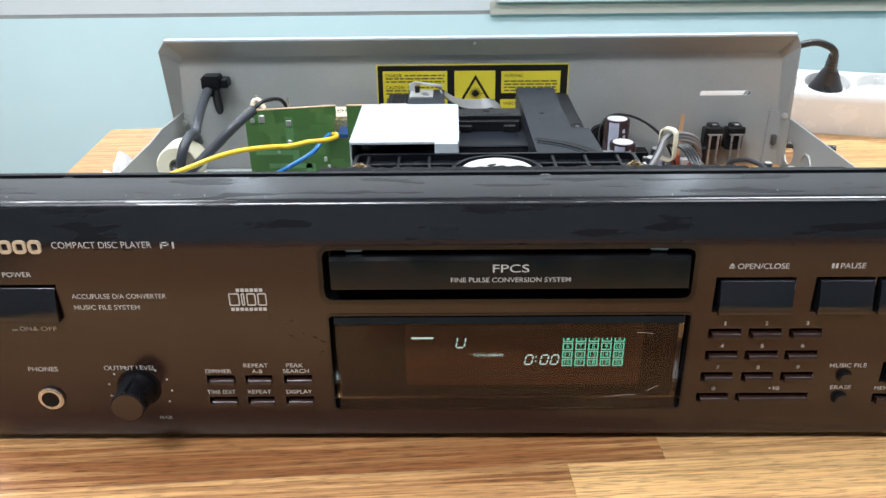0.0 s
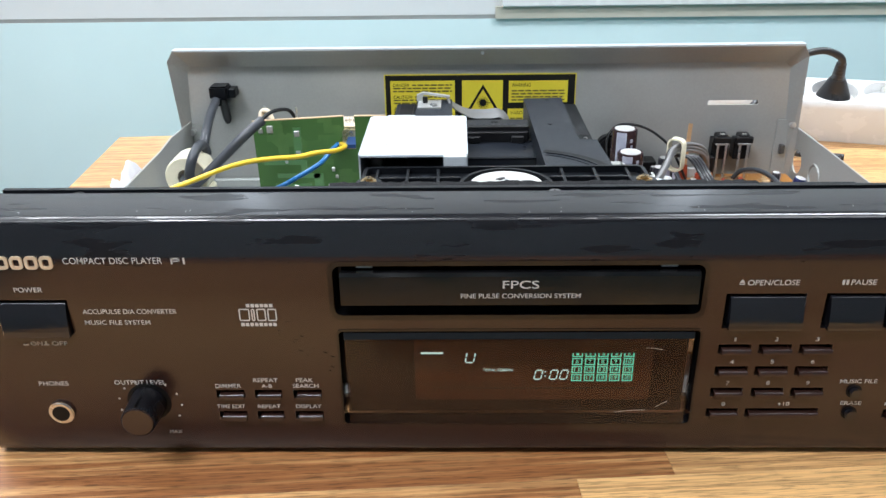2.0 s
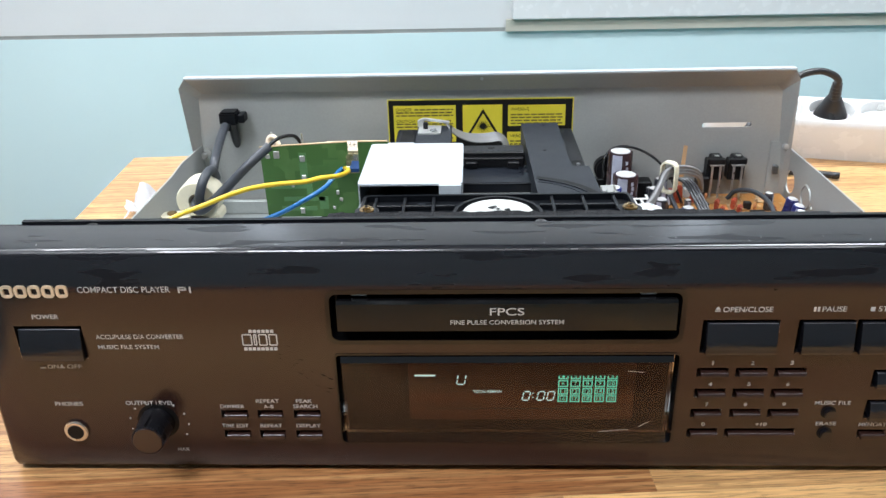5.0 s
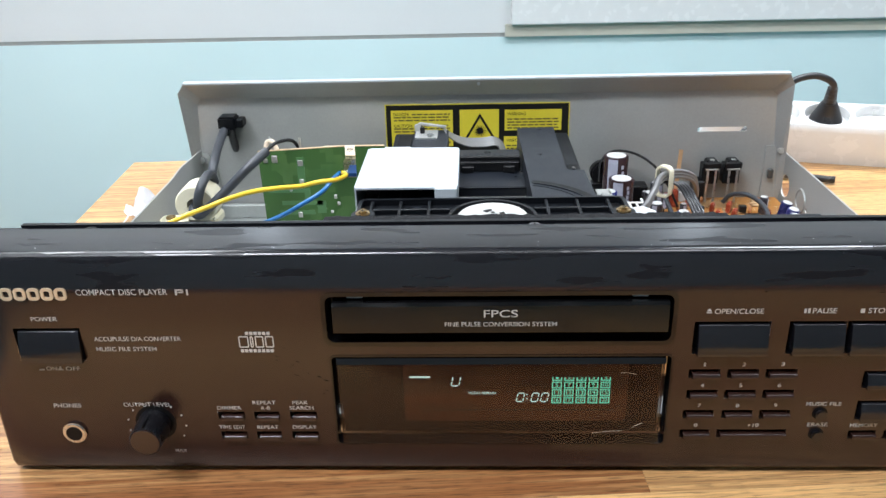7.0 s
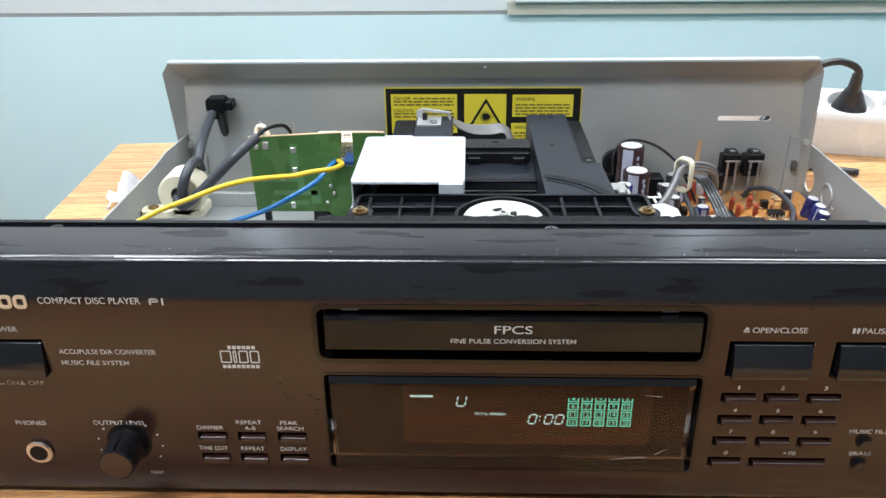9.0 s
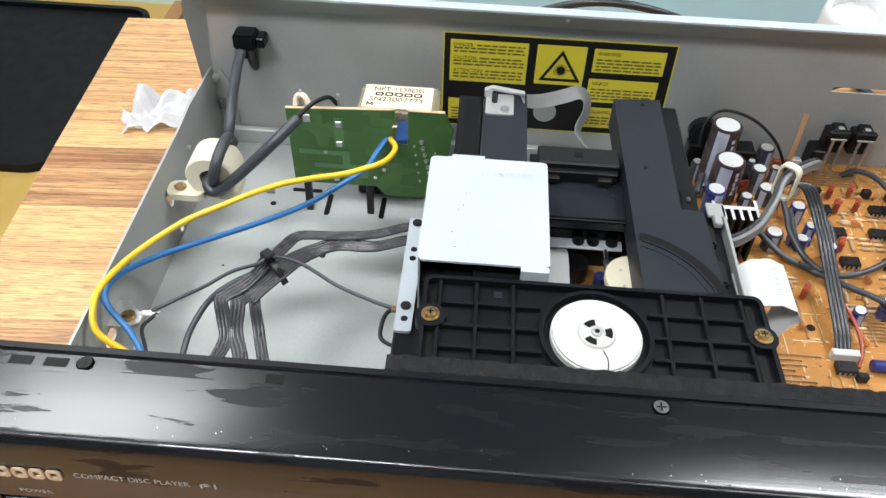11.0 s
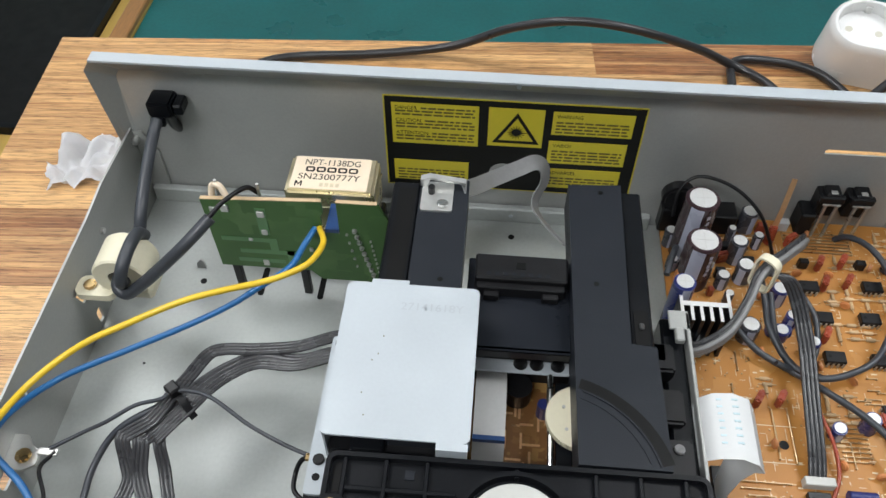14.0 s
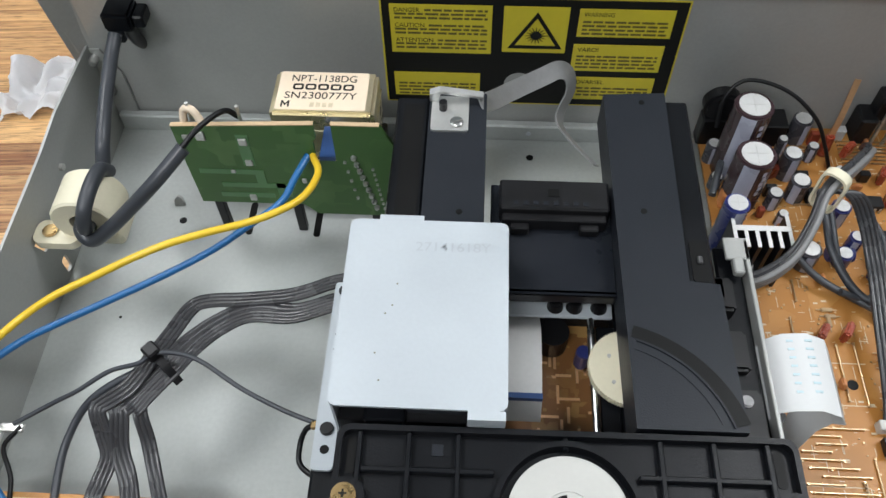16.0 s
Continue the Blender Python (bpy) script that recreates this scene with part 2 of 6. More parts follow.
def worn_black(name, gloss):
    """Brushed black lacquer with long smears where the film is dull."""
    m, nt, b = nodes_of(name)
    tc = nt.nodes.new("ShaderNodeTexCoord")
    mp = nt.nodes.new("ShaderNodeMapping")
    mp.inputs["Scale"].default_value = (24, 150, 150)
    nt.links.new(tc.outputs["Object"], mp.inputs[0])
    n = nt.nodes.new("ShaderNodeTexNoise")
    n.inputs["Scale"].default_value, n.inputs["Detail"].default_value = 1.0, 6
    nt.links.new(mp.outputs[0], n.inputs["Vector"])
    mp2 = nt.nodes.new("ShaderNodeMapping")
    mp2.inputs["Scale"].default_value = (20, 1500, 1500)
    nt.links.new(tc.outputs["Object"], mp2.inputs[0])
    hair = nt.nodes.new("ShaderNodeTexNoise")
    hair.inputs["Scale"].default_value = 1.0
    nt.links.new(mp2.outputs[0], hair.inputs["Vector"])
    r = nt.nodes.new("ShaderNodeMapRange")
    r.inputs["From Min"].default_value, r.inputs["From Max"].default_value = 0.57, 0.59
    r.inputs["To Min"].default_value, r.inputs["To Max"].default_value = gloss, gloss + 0.12
    nt.links.new(n.outputs["Fac"], r.inputs["Value"])
    nt.links.new(r.outputs[0], b.inputs["Roughness"])
    dull = nt.nodes.new("ShaderNodeMapRange")
    dull.inputs["From Min"].default_value, dull.inputs["From Max"].default_value = 0.57, 0.59
    dull.inputs["To Min"].default_value, dull.inputs["To Max"].default_value = 0.66, 0.3
    nt.links.new(n.outputs["Fac"], dull.inputs["Value"])
    nt.links.new(dull.outputs[0], b.inputs["Specular IOR Level"])
    b.inputs["Base Color"].default_value = (0.004, 0.004, 0.006, 1)
    bp = nt.nodes.new("ShaderNodeBump")
    bp.inputs["Strength"].default_value, bp.inputs["Distance"].default_value = 0.06, 0.0003
    nt.links.new(hair.outputs["Fac"], bp.inputs["Height"])
    nt.links.new(bp.outputs[0], b.inputs["Normal"])
    return m


def board(name, base, trace, scale, amount):
    """Circuit board: lacquer over copper tracks that show as lighter patches."""
    m, nt, b = nodes_of(name)
    tc = nt.nodes.new("ShaderNodeTexCoord")
    v = nt.nodes.new("ShaderNodeTexVoronoi")
    v.distance, v.inputs["Scale"].default_value = "CHEBYCHEV", scale
    nt.links.new(tc.outputs["Object"], v.inputs["Vector"])
    n = nt.nodes.new("ShaderNodeTexNoise")
    n.inputs["Scale"].default_value, n.inputs["Detail"].default_value = 35, 4
    nt.links.new(tc.outputs["Object"], n.inputs["Vector"])
    r = nt.nodes.new("ShaderNodeMapRange")
    r.inputs["From Min"].default_value, r.inputs["From Max"].default_value = 0.35, 0.75
    r.inputs["To Max"].default_value = amount
    nt.links.new(n.outputs["Fac"], r.inputs["Value"])
    w = nt.nodes.new("ShaderNodeMath")
    w.operation = "GREATER_THAN"
    w.inputs[1].default_value = 0.5
    sep = nt.nodes.new("ShaderNodeSeparateColor")
    nt.links.new(v.outputs["Color"], sep.inputs[0])
    nt.links.new(sep.outputs[0], w.inputs[0])
    f = nt.nodes.new("ShaderNodeMath")
    f.operation = "MULTIPLY"
    nt.links.new(w.outputs[0], f.inputs[0])
    nt.links.new(r.outputs[0], f.inputs[1])
    mix = nt.nodes.new("ShaderNodeMix")
    mix.data_type = "RGBA"
    mix.inputs["A"].default_value, mix.inputs["B"].default_value = (*base, 1), (*trace, 1)
    nt.links.new(f.outputs[0], mix.inputs["Factor"])
    nt.links.new(mix.outputs["Result"], b.inputs["Base Color"])
    b.inputs["Roughness"].default_value = 0.4
    b.inputs["Specular IOR Level"].default_value = 0.35
    return m


M_LACQUER = worn_black("brushed_black_lacquer", 0.2)
M_BROW = worn_black("satin_black_brow", 0.24)
M_FACE = paint("bronze_black_face", (0.0205, 0.0086, 0.0064), 0.2, vary=0.18, scale=25, fine=900, bump=0.04, rough_vary=0.05, stretch=(0.4, 4, 4))
M_POCKET = paint("black_pocket", (0.003, 0.003, 0.003), 0.5, spec=0.2)
M_DARKSCREW = paint("dark_plated_screw", (0.16, 0.16, 0.16), 0.35, 0.8, vary=0.2, scale=300)
M_BUTTON = paint("black_button", (0.006, 0.006, 0.008), 0.17, vary=0.2, scale=60)
M_GLOSSBLACK = paint("gloss_black", (0.003, 0.003, 0.0035), 0.18, vary=0.1, spec=0.4)
M_KNOB = paint("knob_satin", (0.005, 0.005, 0.0065), 0.26, vary=0.2, scale=90)
M_PRINT = paint("grey_print", (0.42, 0.41, 0.40), 0.5, vary=0.08, scale=200)
M_GOLD = paint("gold_print", (0.62, 0.50, 0.36), 0.35, 0.4, vary=0.1, scale=200)
M_CHROME = paint("chrome", (0.62, 0.62, 0.61), 0.28, 1.0, vary=0.1)
M_STEEL = paint("grey_painted_steel", (0.36, 0.365, 0.35), 0.42, 0.28, vary=0.10, scale=18, fine=700, bump=0.05, rough_vary=0.08)
M_FLOORSTEEL = paint("galvanised_steel", (0.40, 0.42, 0.405), 0.5, 0.2, vary=0.12, scale=14, fine=500, bump=0.04, rough_vary=0.12)
M_WHITESTEEL = paint("pale_zinc_sheet", (0.46, 0.50, 0.53), 0.45, 0.15, vary=0.05, scale=30, fine=700, bump=0.05)
M_ZINC = paint("zinc_bracket", (0.62, 0.62, 0.60), 0.35, 0.7, vary=0.12)
M_BLACKPLASTIC = paint("matt_black_plastic", (0.0045, 0.0052, 0.0068), 0.36, spec=0.2, vary=0.2, scale=50, fine=1400, bump=0.12, rough_vary=0.06)
M_GREYPLASTIC = paint("dark_grey_plastic", (0.016, 0.0185, 0.0235), 0.4, spec=0.22, vary=0.1, scale=40, fine=1800, bump=0.15, rough_vary=0.05)
M_DECK = paint("satin_tray_plastic", (0.010, 0.012, 0.0165), 0.32, spec=0.24, vary=0.15, scale=35)
M_FOAM = paint("black_foam", (0.016, 0.016, 0.017), 0.95, spec=0.15, vary=0.5, scale=300, fine=1500, bump=0.8)
M_HUB = paint("cream_white_plastic", (0.48, 0.478, 0.45), 0.4, vary=0.05, scale=60)
M_CREAM = paint("cream_nylon", (0.74, 0.69, 0.52), 0.45, vary=0.07, scale=60)
M_BRASS = paint("brass_screw", (0.40, 0.28, 0.13), 0.32, 0.9, vary=0.15, scale=200)
M_GREENBOARD = board("green_circuit_board", (0.052, 0.125, 0.033), (0.105, 0.205, 0.065), 90, 0.9)
M_GREENTRACK = paint("green_lacquered_track", (0.085, 0.20, 0.075), 0.4, vary=0.1)
M_BROWNBOARD = board("phenolic_board", (0.40, 0.175, 0.040), (0.50, 0.25, 0.075), 120, 0.9)
M_OLDBOARD = board("brown_copper_board", (0.20, 0.09, 0.03), (0.46, 0.29, 0.10), 220, 1.0)
M_BOARDEDGE = paint("board_edge", (0.55, 0.40, 0.24), 0.7)
M_SILK = paint("white_silkscreen", (0.62, 0.52, 0.36), 0.6, vary=0.2, scale=200)
M_SOLDER = paint("solder", (0.50, 0.50, 0.48), 0.35, 0.8, vary=0.2, scale=300)
M_LEAD = paint("tinned_wire", (0.46, 0.33, 0.19), 0.35, 0.8, vary=0.2, scale=200)
M_LABEL = paint("paper_label", (0.80, 0.66, 0.50), 0.6, vary=0.06, scale=60)
M_YELLOW = paint("yellow_print", (0.62, 0.52, 0.035), 0.45, vary=0.06, scale=60)
M_INK = paint("black_print", (0.008, 0.008, 0.007), 0.5, spec=0.25, vary=0.1)
M_INKSOFT = paint("worn_black_print", (0.12, 0.10, 0.02), 0.5, vary=0.1)
M_GOLDTIN = paint("gold_passivated_tin", (0.60, 0.53, 0.36), 0.33, 0.75, vary=0.15, scale=60)
M_YELLOWWIRE = paint("yellow_pvc", (0.75, 0.50, 0.03), 0.35, vary=0.06)
M_BLUEWIRE = paint("blue_pvc", (0.018, 0.13, 0.34), 0.35, vary=0.06)
M_BLUETAPE = paint("dark_blue_tape", (0.012, 0.05, 0.16), 0.4, vary=0.15)
M_GREYCABLE = paint("grey_pvc_cable", (0.042, 0.046, 0.054), 0.4, vary=0.12)
M_GREYFLAT = paint("grey_ribbon_cable", (0.042, 0.042, 0.045), 0.3, vary=0.2, scale=80)
M_LIGHTFLAT = paint("light_grey_ribbon", (0.20, 0.20, 0.20), 0.4, vary=0.15, scale=80)
M_BLACKCABLE = paint("black_pvc_cable", (0.018, 0.018, 0.02), 0.35, vary=0.15)
M_FFC = paint("white_flat_cable", (0.60, 0.61, 0.61), 0.4, vary=0.03)
M_FFCBACK = paint("silver_flat_cable", (0.50, 0.50, 0.49), 0.35, 0.3, vary=0.08, scale=20)
M_CAPBLUE = paint("blue_capacitor_sleeve", (0.022, 0.030, 0.135), 0.3, vary=0.15, per_piece=0.25)
M_CAPBROWN = paint("brown_capacitor_sleeve", (0.040, 0.022, 0.026), 0.28, vary=0.2)
M_CAPBLACK = paint("dark_capacitor_sleeve", (0.05, 0.05, 0.06), 0.3, vary=0.2)
M_CAPTOP = paint("aluminium_top", (0.66, 0.66, 0.65), 0.5, 0.35, vary=0.08)
M_CAPSTRIPE = paint("pale_sleeve_stripe", (0.40, 0.41, 0.50), 0.35, vary=0.1)
M_FILM = paint("red_film_capacitor", (0.27, 0.05, 0.025), 0.3, vary=0.2, per_piece=0.3)
M_DISCCAP = paint("orange_ceramic", (0.50, 0.20, 0.07), 0.5, vary=0.2, per_piece=0.3)
M_RESISTOR = paint("tan_resistor", (0.52, 0.36, 0.20), 0.5, vary=0.25, per_piece=0.35)
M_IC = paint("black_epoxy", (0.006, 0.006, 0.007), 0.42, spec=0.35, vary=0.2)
M_CYAN = paint("cyan_varistor", (0.02, 0.33, 0.58), 0.35, vary=0.1)
M_COPPER = paint("copper_foil", (0.70, 0.42, 0.22), 0.35, 0.6, vary=0.2)
M_WHITEPVC = paint("glossy_white_plastic", (0.72, 0.72, 0.71), 0.25, vary=0.03)
M_TISSUE = paint("white_tissue", (0.85, 0.85, 0.86), 0.9, vary=0.03, scale=60, bump=0.4)
M_WOOD = wood("oiled_acacia", (0.70, 0.41, 0.17), (0.27, 0.105, 0.036))
M_TEAL = paint("teal_vinyl", (0.010, 0.135, 0.135), 0.35, vary=0.25, scale=6, fine=120, bump=0.3)
M_WALL = paint("pale_cyan_wall", (0.64, 0.79, 0.80), 0.5, vary=0.03, scale=3)
M_UPPERWALL = paint("pale_grey_wall", (0.68, 0.69, 0.69), 0.6, vary=0.03, scale=3)
M_BEIGESHADE = paint("beige_shade", (0.50, 0.48, 0.40), 0.5, vary=0.05, scale=8)
M_ROOMWALL = paint("grey_room_wall", (0.36, 0.39, 0.42), 0.7, vary=0.03, scale=3)
M_CEIL = paint("pale_grey_ceiling", (0.34, 0.34, 0.34), 0.8, vary=0.02, scale=3)
M_EDGING = paint("orange_wood_edging", (0.42, 0.20, 0.07), 0.45, vary=0.2, scale=30, stretch=(10, 1, 1))
M_YELLOWFLOOR = paint("yellow_wood_floor", (0.55, 0.36, 0.09), 0.5, vary=0.1, scale=10)
M_BLACKMAT = paint("black_rubber", (0.008, 0.008, 0.008), 0.6, spec=0.2, vary=0.2, scale=30)
M_DAYLIGHT = glow("window_daylight", (0.85, 0.93, 1.0), 1.7)
M_TUBE = glow("ceiling_panel_diffuser", (1.0, 0.98, 0.95), 3.0)
M_VFD = glow("display_green", (0.25, 1.0, 0.62), 1.3)
M_VFDWHITE = glow("display_pale", (0.75, 1.0, 0.85), 1.6)
M_VFDDIM = glow("display_dim", (0.8, 0.45, 0.2), 0.08)
M_SMOKED, nt_s, b_s = nodes_of("smoked_acrylic")
b_s.inputs["Base Color"].default_value = (0.016, 0.007, 0.0045, 1)
b_s.inputs["Alpha"].default_value = 0.5
b_s.inputs["Roughness"].default_value = 0.06
b_s.inputs["IOR"].default_value = 1.49

# ---- the room ----
bm = box(mesh(), -1500, 2600, -2600, 1850, -790, -750)
floor = part("floor", bm, M_TEAL, None, "teal embossed vinyl floor covering", kind="structure", category="floor")
bm = box(mesh(), -1500, -835, -300, 1850, -749.5, -742)
part("floor_strip", bm, M_YELLOWFLOOR, None, "yellow wooden floor beside the teal vinyl", kind="structure", category="floor")
bm = box(mesh(), -876, -836, -300, 1849, -748, -728, 3)
part("trim_edging", bm, M_EDGING, None, "orange wooden edging strip along the vinyl floor", kind="structure", category="trim")
bm = box(mesh(), -1500, 2600, 1850, 1950, -790, -130)
part("wall_north", bm, M_WALL, None, "pale cyan painted wall below the window sill", kind="structure", category="wall")
bm = mesh()
# upper wall in one piece round the two window openings
cols = [-1500, -660, -540, 560, 680, 2600]
rows_ = [-120, 350, 1600, 1790]
for a in range(5):
    for c in range(3):
        if a in (1, 3) and c == 1:
            continue
        box(bm, cols[a], cols[a + 1], 1851, 1950, rows_[c], rows_[c + 1])
bmesh.ops.remove_doubles(bm, verts=bm.verts, dist=0.01)
part("wall_north_upper", bm, M_UPPERWALL, None, "pale grey wall above the shadow-gap strip with two tall windows", kind="structure", category="wall")
# grey strip stands for the shadow line where the upper wall begins
part("trim_shadow_line", box(mesh(), -1500, 2600, 1852, 1950, -130, -120), M_STEEL, None, "grey strip coloured as the shadow gap under the upper wall", kind="structure", category="trim")
board_ = thing("wall_board", (1300, 1840, -100), "white board fixed to the wall above a shade-coloured beige strip", "board")
part("sheet", box(mesh(), 95, 2400, 1822, 1850, -98, 380, 3), M_WHITEPVC, board_)
# beige strip: the shade below the board put into its colour
part("rail", box(mesh(), 80, 2410, 1836, 1850, -128, -99), M_BEIGESHADE, board_, "beige strip coloured as the shade under the board")
for i, wx in enumerate((-600, 620)):
    win = thing("window_%d" % (i + 1), (wx, 1900, 350), "tall narrow window bright with daylight", "window", kind="structure")
    part("pane", box(mesh(), wx - 54, wx + 54, 1905, 1911, 358, 1592), M_DAYLIGHT, win)
    bm = mesh()
    for x0, x1, z0, z1 in ((-60, -54, 350, 1600), (54, 60, 350, 1600), (-54, 54, 350, 358), (-54, 54, 1592, 1600)):
        box(bm, wx + x0, wx + x1, 1890, 1925, z0, z1)
    part("window_frame", bm, M_WHITEPVC, win)
for nm, b in (("wall_south", (-1500, 2600, -2700, -2600, -790, 1790)), ("wall_west", (-1600, -1500, -2600, 1850, -790, 1790)), ("wall_east", (2600, 2700, -2600, 1850, -790, 1790))):
    part(nm, box(mesh(), *b), M_ROOMWALL, None, "plain pale grey wall", kind="structure", category="wall")
part("ceiling", box(mesh(), -1600, 2700, -2700, 1950, 1790, 1850), M_CEIL, None, "plain pale grey ceiling", kind="structure", category="ceiling")
for lx, ly, half_x, half_y, power in LAMPS:
    lx, ly, hx, hy = 1000 * lx, 1000 * ly, 1000 * half_x, 1000 * half_y
    lamp = thing("ceiling_light", (lx, ly, 1790), "long flat white ceiling light panel, lit", "lamp", "ceiling lights")
    bm = mesh()
    for x0, x1, y0, y1 in ((-hx - 15, -hx - 2, -hy - 15, hy + 15), (hx + 2, hx + 15, -hy - 15, hy + 15), (-hx - 2, hx + 2, -hy - 15, -hy - 2), (-hx - 2, hx + 2, hy + 2, hy + 15)):
        box(bm, lx + x0, lx + x1, ly + y0, ly + y1, 1725, 1789)
    part("frame", bm, M_WHITEPVC, lamp)
    part("diffuser", box(mesh(), lx - hx - 1, lx + hx + 1, ly - hy - 1, ly + hy + 1, 1735, 1745), M_TUBE, lamp)

mat_thing = thing("floor_mat", (-1120, 1300, -742), "black rubber floor mat with a raised rim", "mat")
part("sheet", prism(mesh(), outline(-1420, -905, 1120, 1790, 60, 6), -741.5, -735), M_BLACKMAT, mat_thing)
bm = mesh()
o, i_ = outline(-1420, -905, 1120, 1790, 60, 6), outline(-1405, -920, 1135, 1775, 45, 6)
loft(bm, [[(x, y, -735) for x, y in o], [(x, y, -722) for x, y in o], [(x, y, -722) for x, y in i_], [(x, y, -735) for x, y in i_]])
part("rim", bm, M_BLACKPLASTIC, mat_thing)

# ---- the table: oiled staves, turned a little against the player ----
TURN = 3.8
table = thing("table", (-330, 463, 0), "butcher-block table top of oiled hardwood staves", "table")
table.rotation_euler = (0, 0, radians(TURN))
bm = mesh()
box(bm, 2, 1398, -678, -2, -40, -6, 3)
me = bpy.data.meshes.new("underside")
bmesh.ops.scale(bm, verts=bm.verts, vec=(0.001,) * 3)
bm.to_mesh(me)
bm.free()
me.materials.append(M_EDGING)
ob = new("underside", me)
ob.parent = table
rng = random.Random(11)
v = 0.0
row = 0
while v < 679:
    w = rng.choice((22, 27, 31, 36))
    w = min(w, 680 - v)
    u = 0.0
    length = rng.uniform(180, 420)
    while u < 1399:
        length = min(length, 1400 - u)
        bm = box(mesh(), u + 0.03, u + length - 0.03, -v - w + 0.03, -v - 0.03, -6, rng.uniform(-0.06, 0.06), 0.08)
        bmesh.ops.scale(bm, verts=bm.verts, vec=(0.001,) * 3)
        me = bpy.data.meshes.new("stave")
        bm.to_mesh(me)
        bm.free()
        me.materials.append(M_WOOD)
        ob = new("stave", me)
        ob.parent = table
        u += length
        length = rng.uniform(260, 520)
    v += w
for lx, ly in ((40, -40), (1360, -40), (40, -640), (1360, -640)):
    bm = box(mesh(), lx - 25, lx + 25, ly - 25, ly + 25, -741, -40, 2)
    bmesh.ops.scale(bm, verts=bm.verts, vec=(0.001,) * 3)
    me = bpy.data.meshes.new("leg")
    bm.to_mesh(me)
    bm.free()
    me.materials.append(M_EDGING)
    ob = new("leg", me)
    ob.parent = table

# ---- the player: chassis ----
X0, X1, YB, FLOOR = -208.0, 226.0, 308.0, 6.0
player = thing("cd_player", (5, 150, 0), "black compact disc player with its cover off, standing on the table", "cd player")
bm = mesh()
box(bm, X0, X1, 50, YB, FLOOR - 2, FLOOR)
chassis = part("chassis_floor", bm, M_FLOORSTEEL, player, "bare galvanised steel chassis floor")


def pierced(outer, holes, x0, x1):
    """A sheet in the yz plane with openings through it, from x0 to x1."""
    bm = mesh()
    for loop in [outer] + holes:
        vs = [bm.verts.new((x0, y, z)) for y, z in loop]
        for a, b in zip(vs, vs[1:] + vs[:1]):
            bm.edges.new((a, b))
    bmesh.ops.triangle_fill(bm, use_beauty=True, edges=bm.edges[:])
    ext = bmesh.ops.extrude_face_region(bm, geom=bm.faces[:])["geom"]
    bmesh.ops.translate(bm, verts=[g for g in ext if isinstance(g, bmesh.types.BMVert)], vec=(x1 - x0, 0, 0))
    return bm


def disc(cy, cz, r, n=18, tall=1.0):
    return [(cy + r * math.cos(2 * math.pi * k / n), cz + r * tall * math.sin(2 * math.pi * k / n)) for k in range(n)]


left_holes = [[(206, 40), (217, 40), (216, 34), (212, 30), (209, 31)], outline(213, 217.5, 8, 17, 1.5, 3), outline(112, 124, 26, 34, 3, 3), disc(103, 36, 3.6), disc(151, 44, 1.3, 10)]
part("side_wall", pierced([(46, 3.5), (YB - 1, 3.5), (YB - 1, 60), (262, 62), (240, 60), (46, 57)], left_holes, X0 - 1.2, X0), M_STEEL, player)
right_holes = [disc(222, 24, 8.5), disc(297, 30, 8.5), disc(255, 27, 1.6, 10)]
part("side_wall", pierced([(46, 3.5), (YB - 1, 3.5), (YB - 1, 52.5), (253, 53), (46, 52)], right_holes, X1, X1 + 1.2), M_STEEL, player)
bm = mesh()
loft(bm, [[(X1 + 0.05 - d, y, z) for y, z in disc(266, 30, r, 24)] for r, d in ((9, 0), (8.4, 0.9), (7.6, 0.9), (7.0, 0.1))])
part("pressed_ring", bm, M_STEEL, player, smooth=True)
# rear panel: flat sheet with a slanting rim and a cable slot
o_ = [(-212, 306, 4), (228, 306, 4), (222.5, 298, 105), (218.5, 297, 112), (-211, 297, 112), (-216, 298, 105)]
m_ = [(X0 + 2, YB, 4.5), (X1 - 4, YB, 4.5), (215, YB, 95), (211, YB, 99), (-203, YB, 99), (-206, YB, 95)]
i_ = [(161, YB, 68.8), (196, YB, 68.8), (197, YB, 69.8), (196, YB, 72.2), (162, YB, 72.2), (161, YB, 71.2)]
th_ = Vector((0, 1.2, 0))
loft(mesh_ := mesh(), [i_, m_, o_] + [[Vector(p) + th_ for p in r] for r in (o_, m_, i_)] + [i_])
back = part("rear_panel", mesh_, M_STEEL, player, "grey painted steel rear panel")
bm = mesh()
sweep(bm, [(-211, 297.5, 112.4), (5, 297.5, 112.6), (218.5, 297.5, 113.0)], [(-6, -0.6), (1.2, -0.6), (1.2, 0.6), (-6, 0.6)])
part("top_flange", bm, M_WHITESTEEL, back)
for x0, x1 in ((X0, X0 + 11), (X1 - 14, X1)):
    part("corner_flange", prism(mesh(), [(x0, FLOOR + 2), (x1, FLOOR + 2), (x1, 44), (x0 + 6 if x0 > 0 else x1 - 6, 58), (x0, 58)], YB - 1.6, YB - 0.4, "xz"), M_STEEL, back)
for x, z in ((X0 - 0.5, 53), (X1 - 4, 55)):
    part("screw", cyl(mesh(), (x + (1.5 if x < 0 else 0), YB - 6, z), 2.2, 5, "y", 12, bevel=0.5), M_ZINC, back)
for x, z in ((X0 + 3, 34), (X1 - 9, 37)):
    part("clip_nut", box(mesh(), x - 1.8, x + 1.8, YB - 5, YB - 1.4, z - 3.5, z + 3.5, 0.6), M_DARKSCREW, back)
part("hole", cyl(mesh(), (1, 298.4, 109), 1.2, 0.3, "y", 12), M_WHITESTEEL, back)
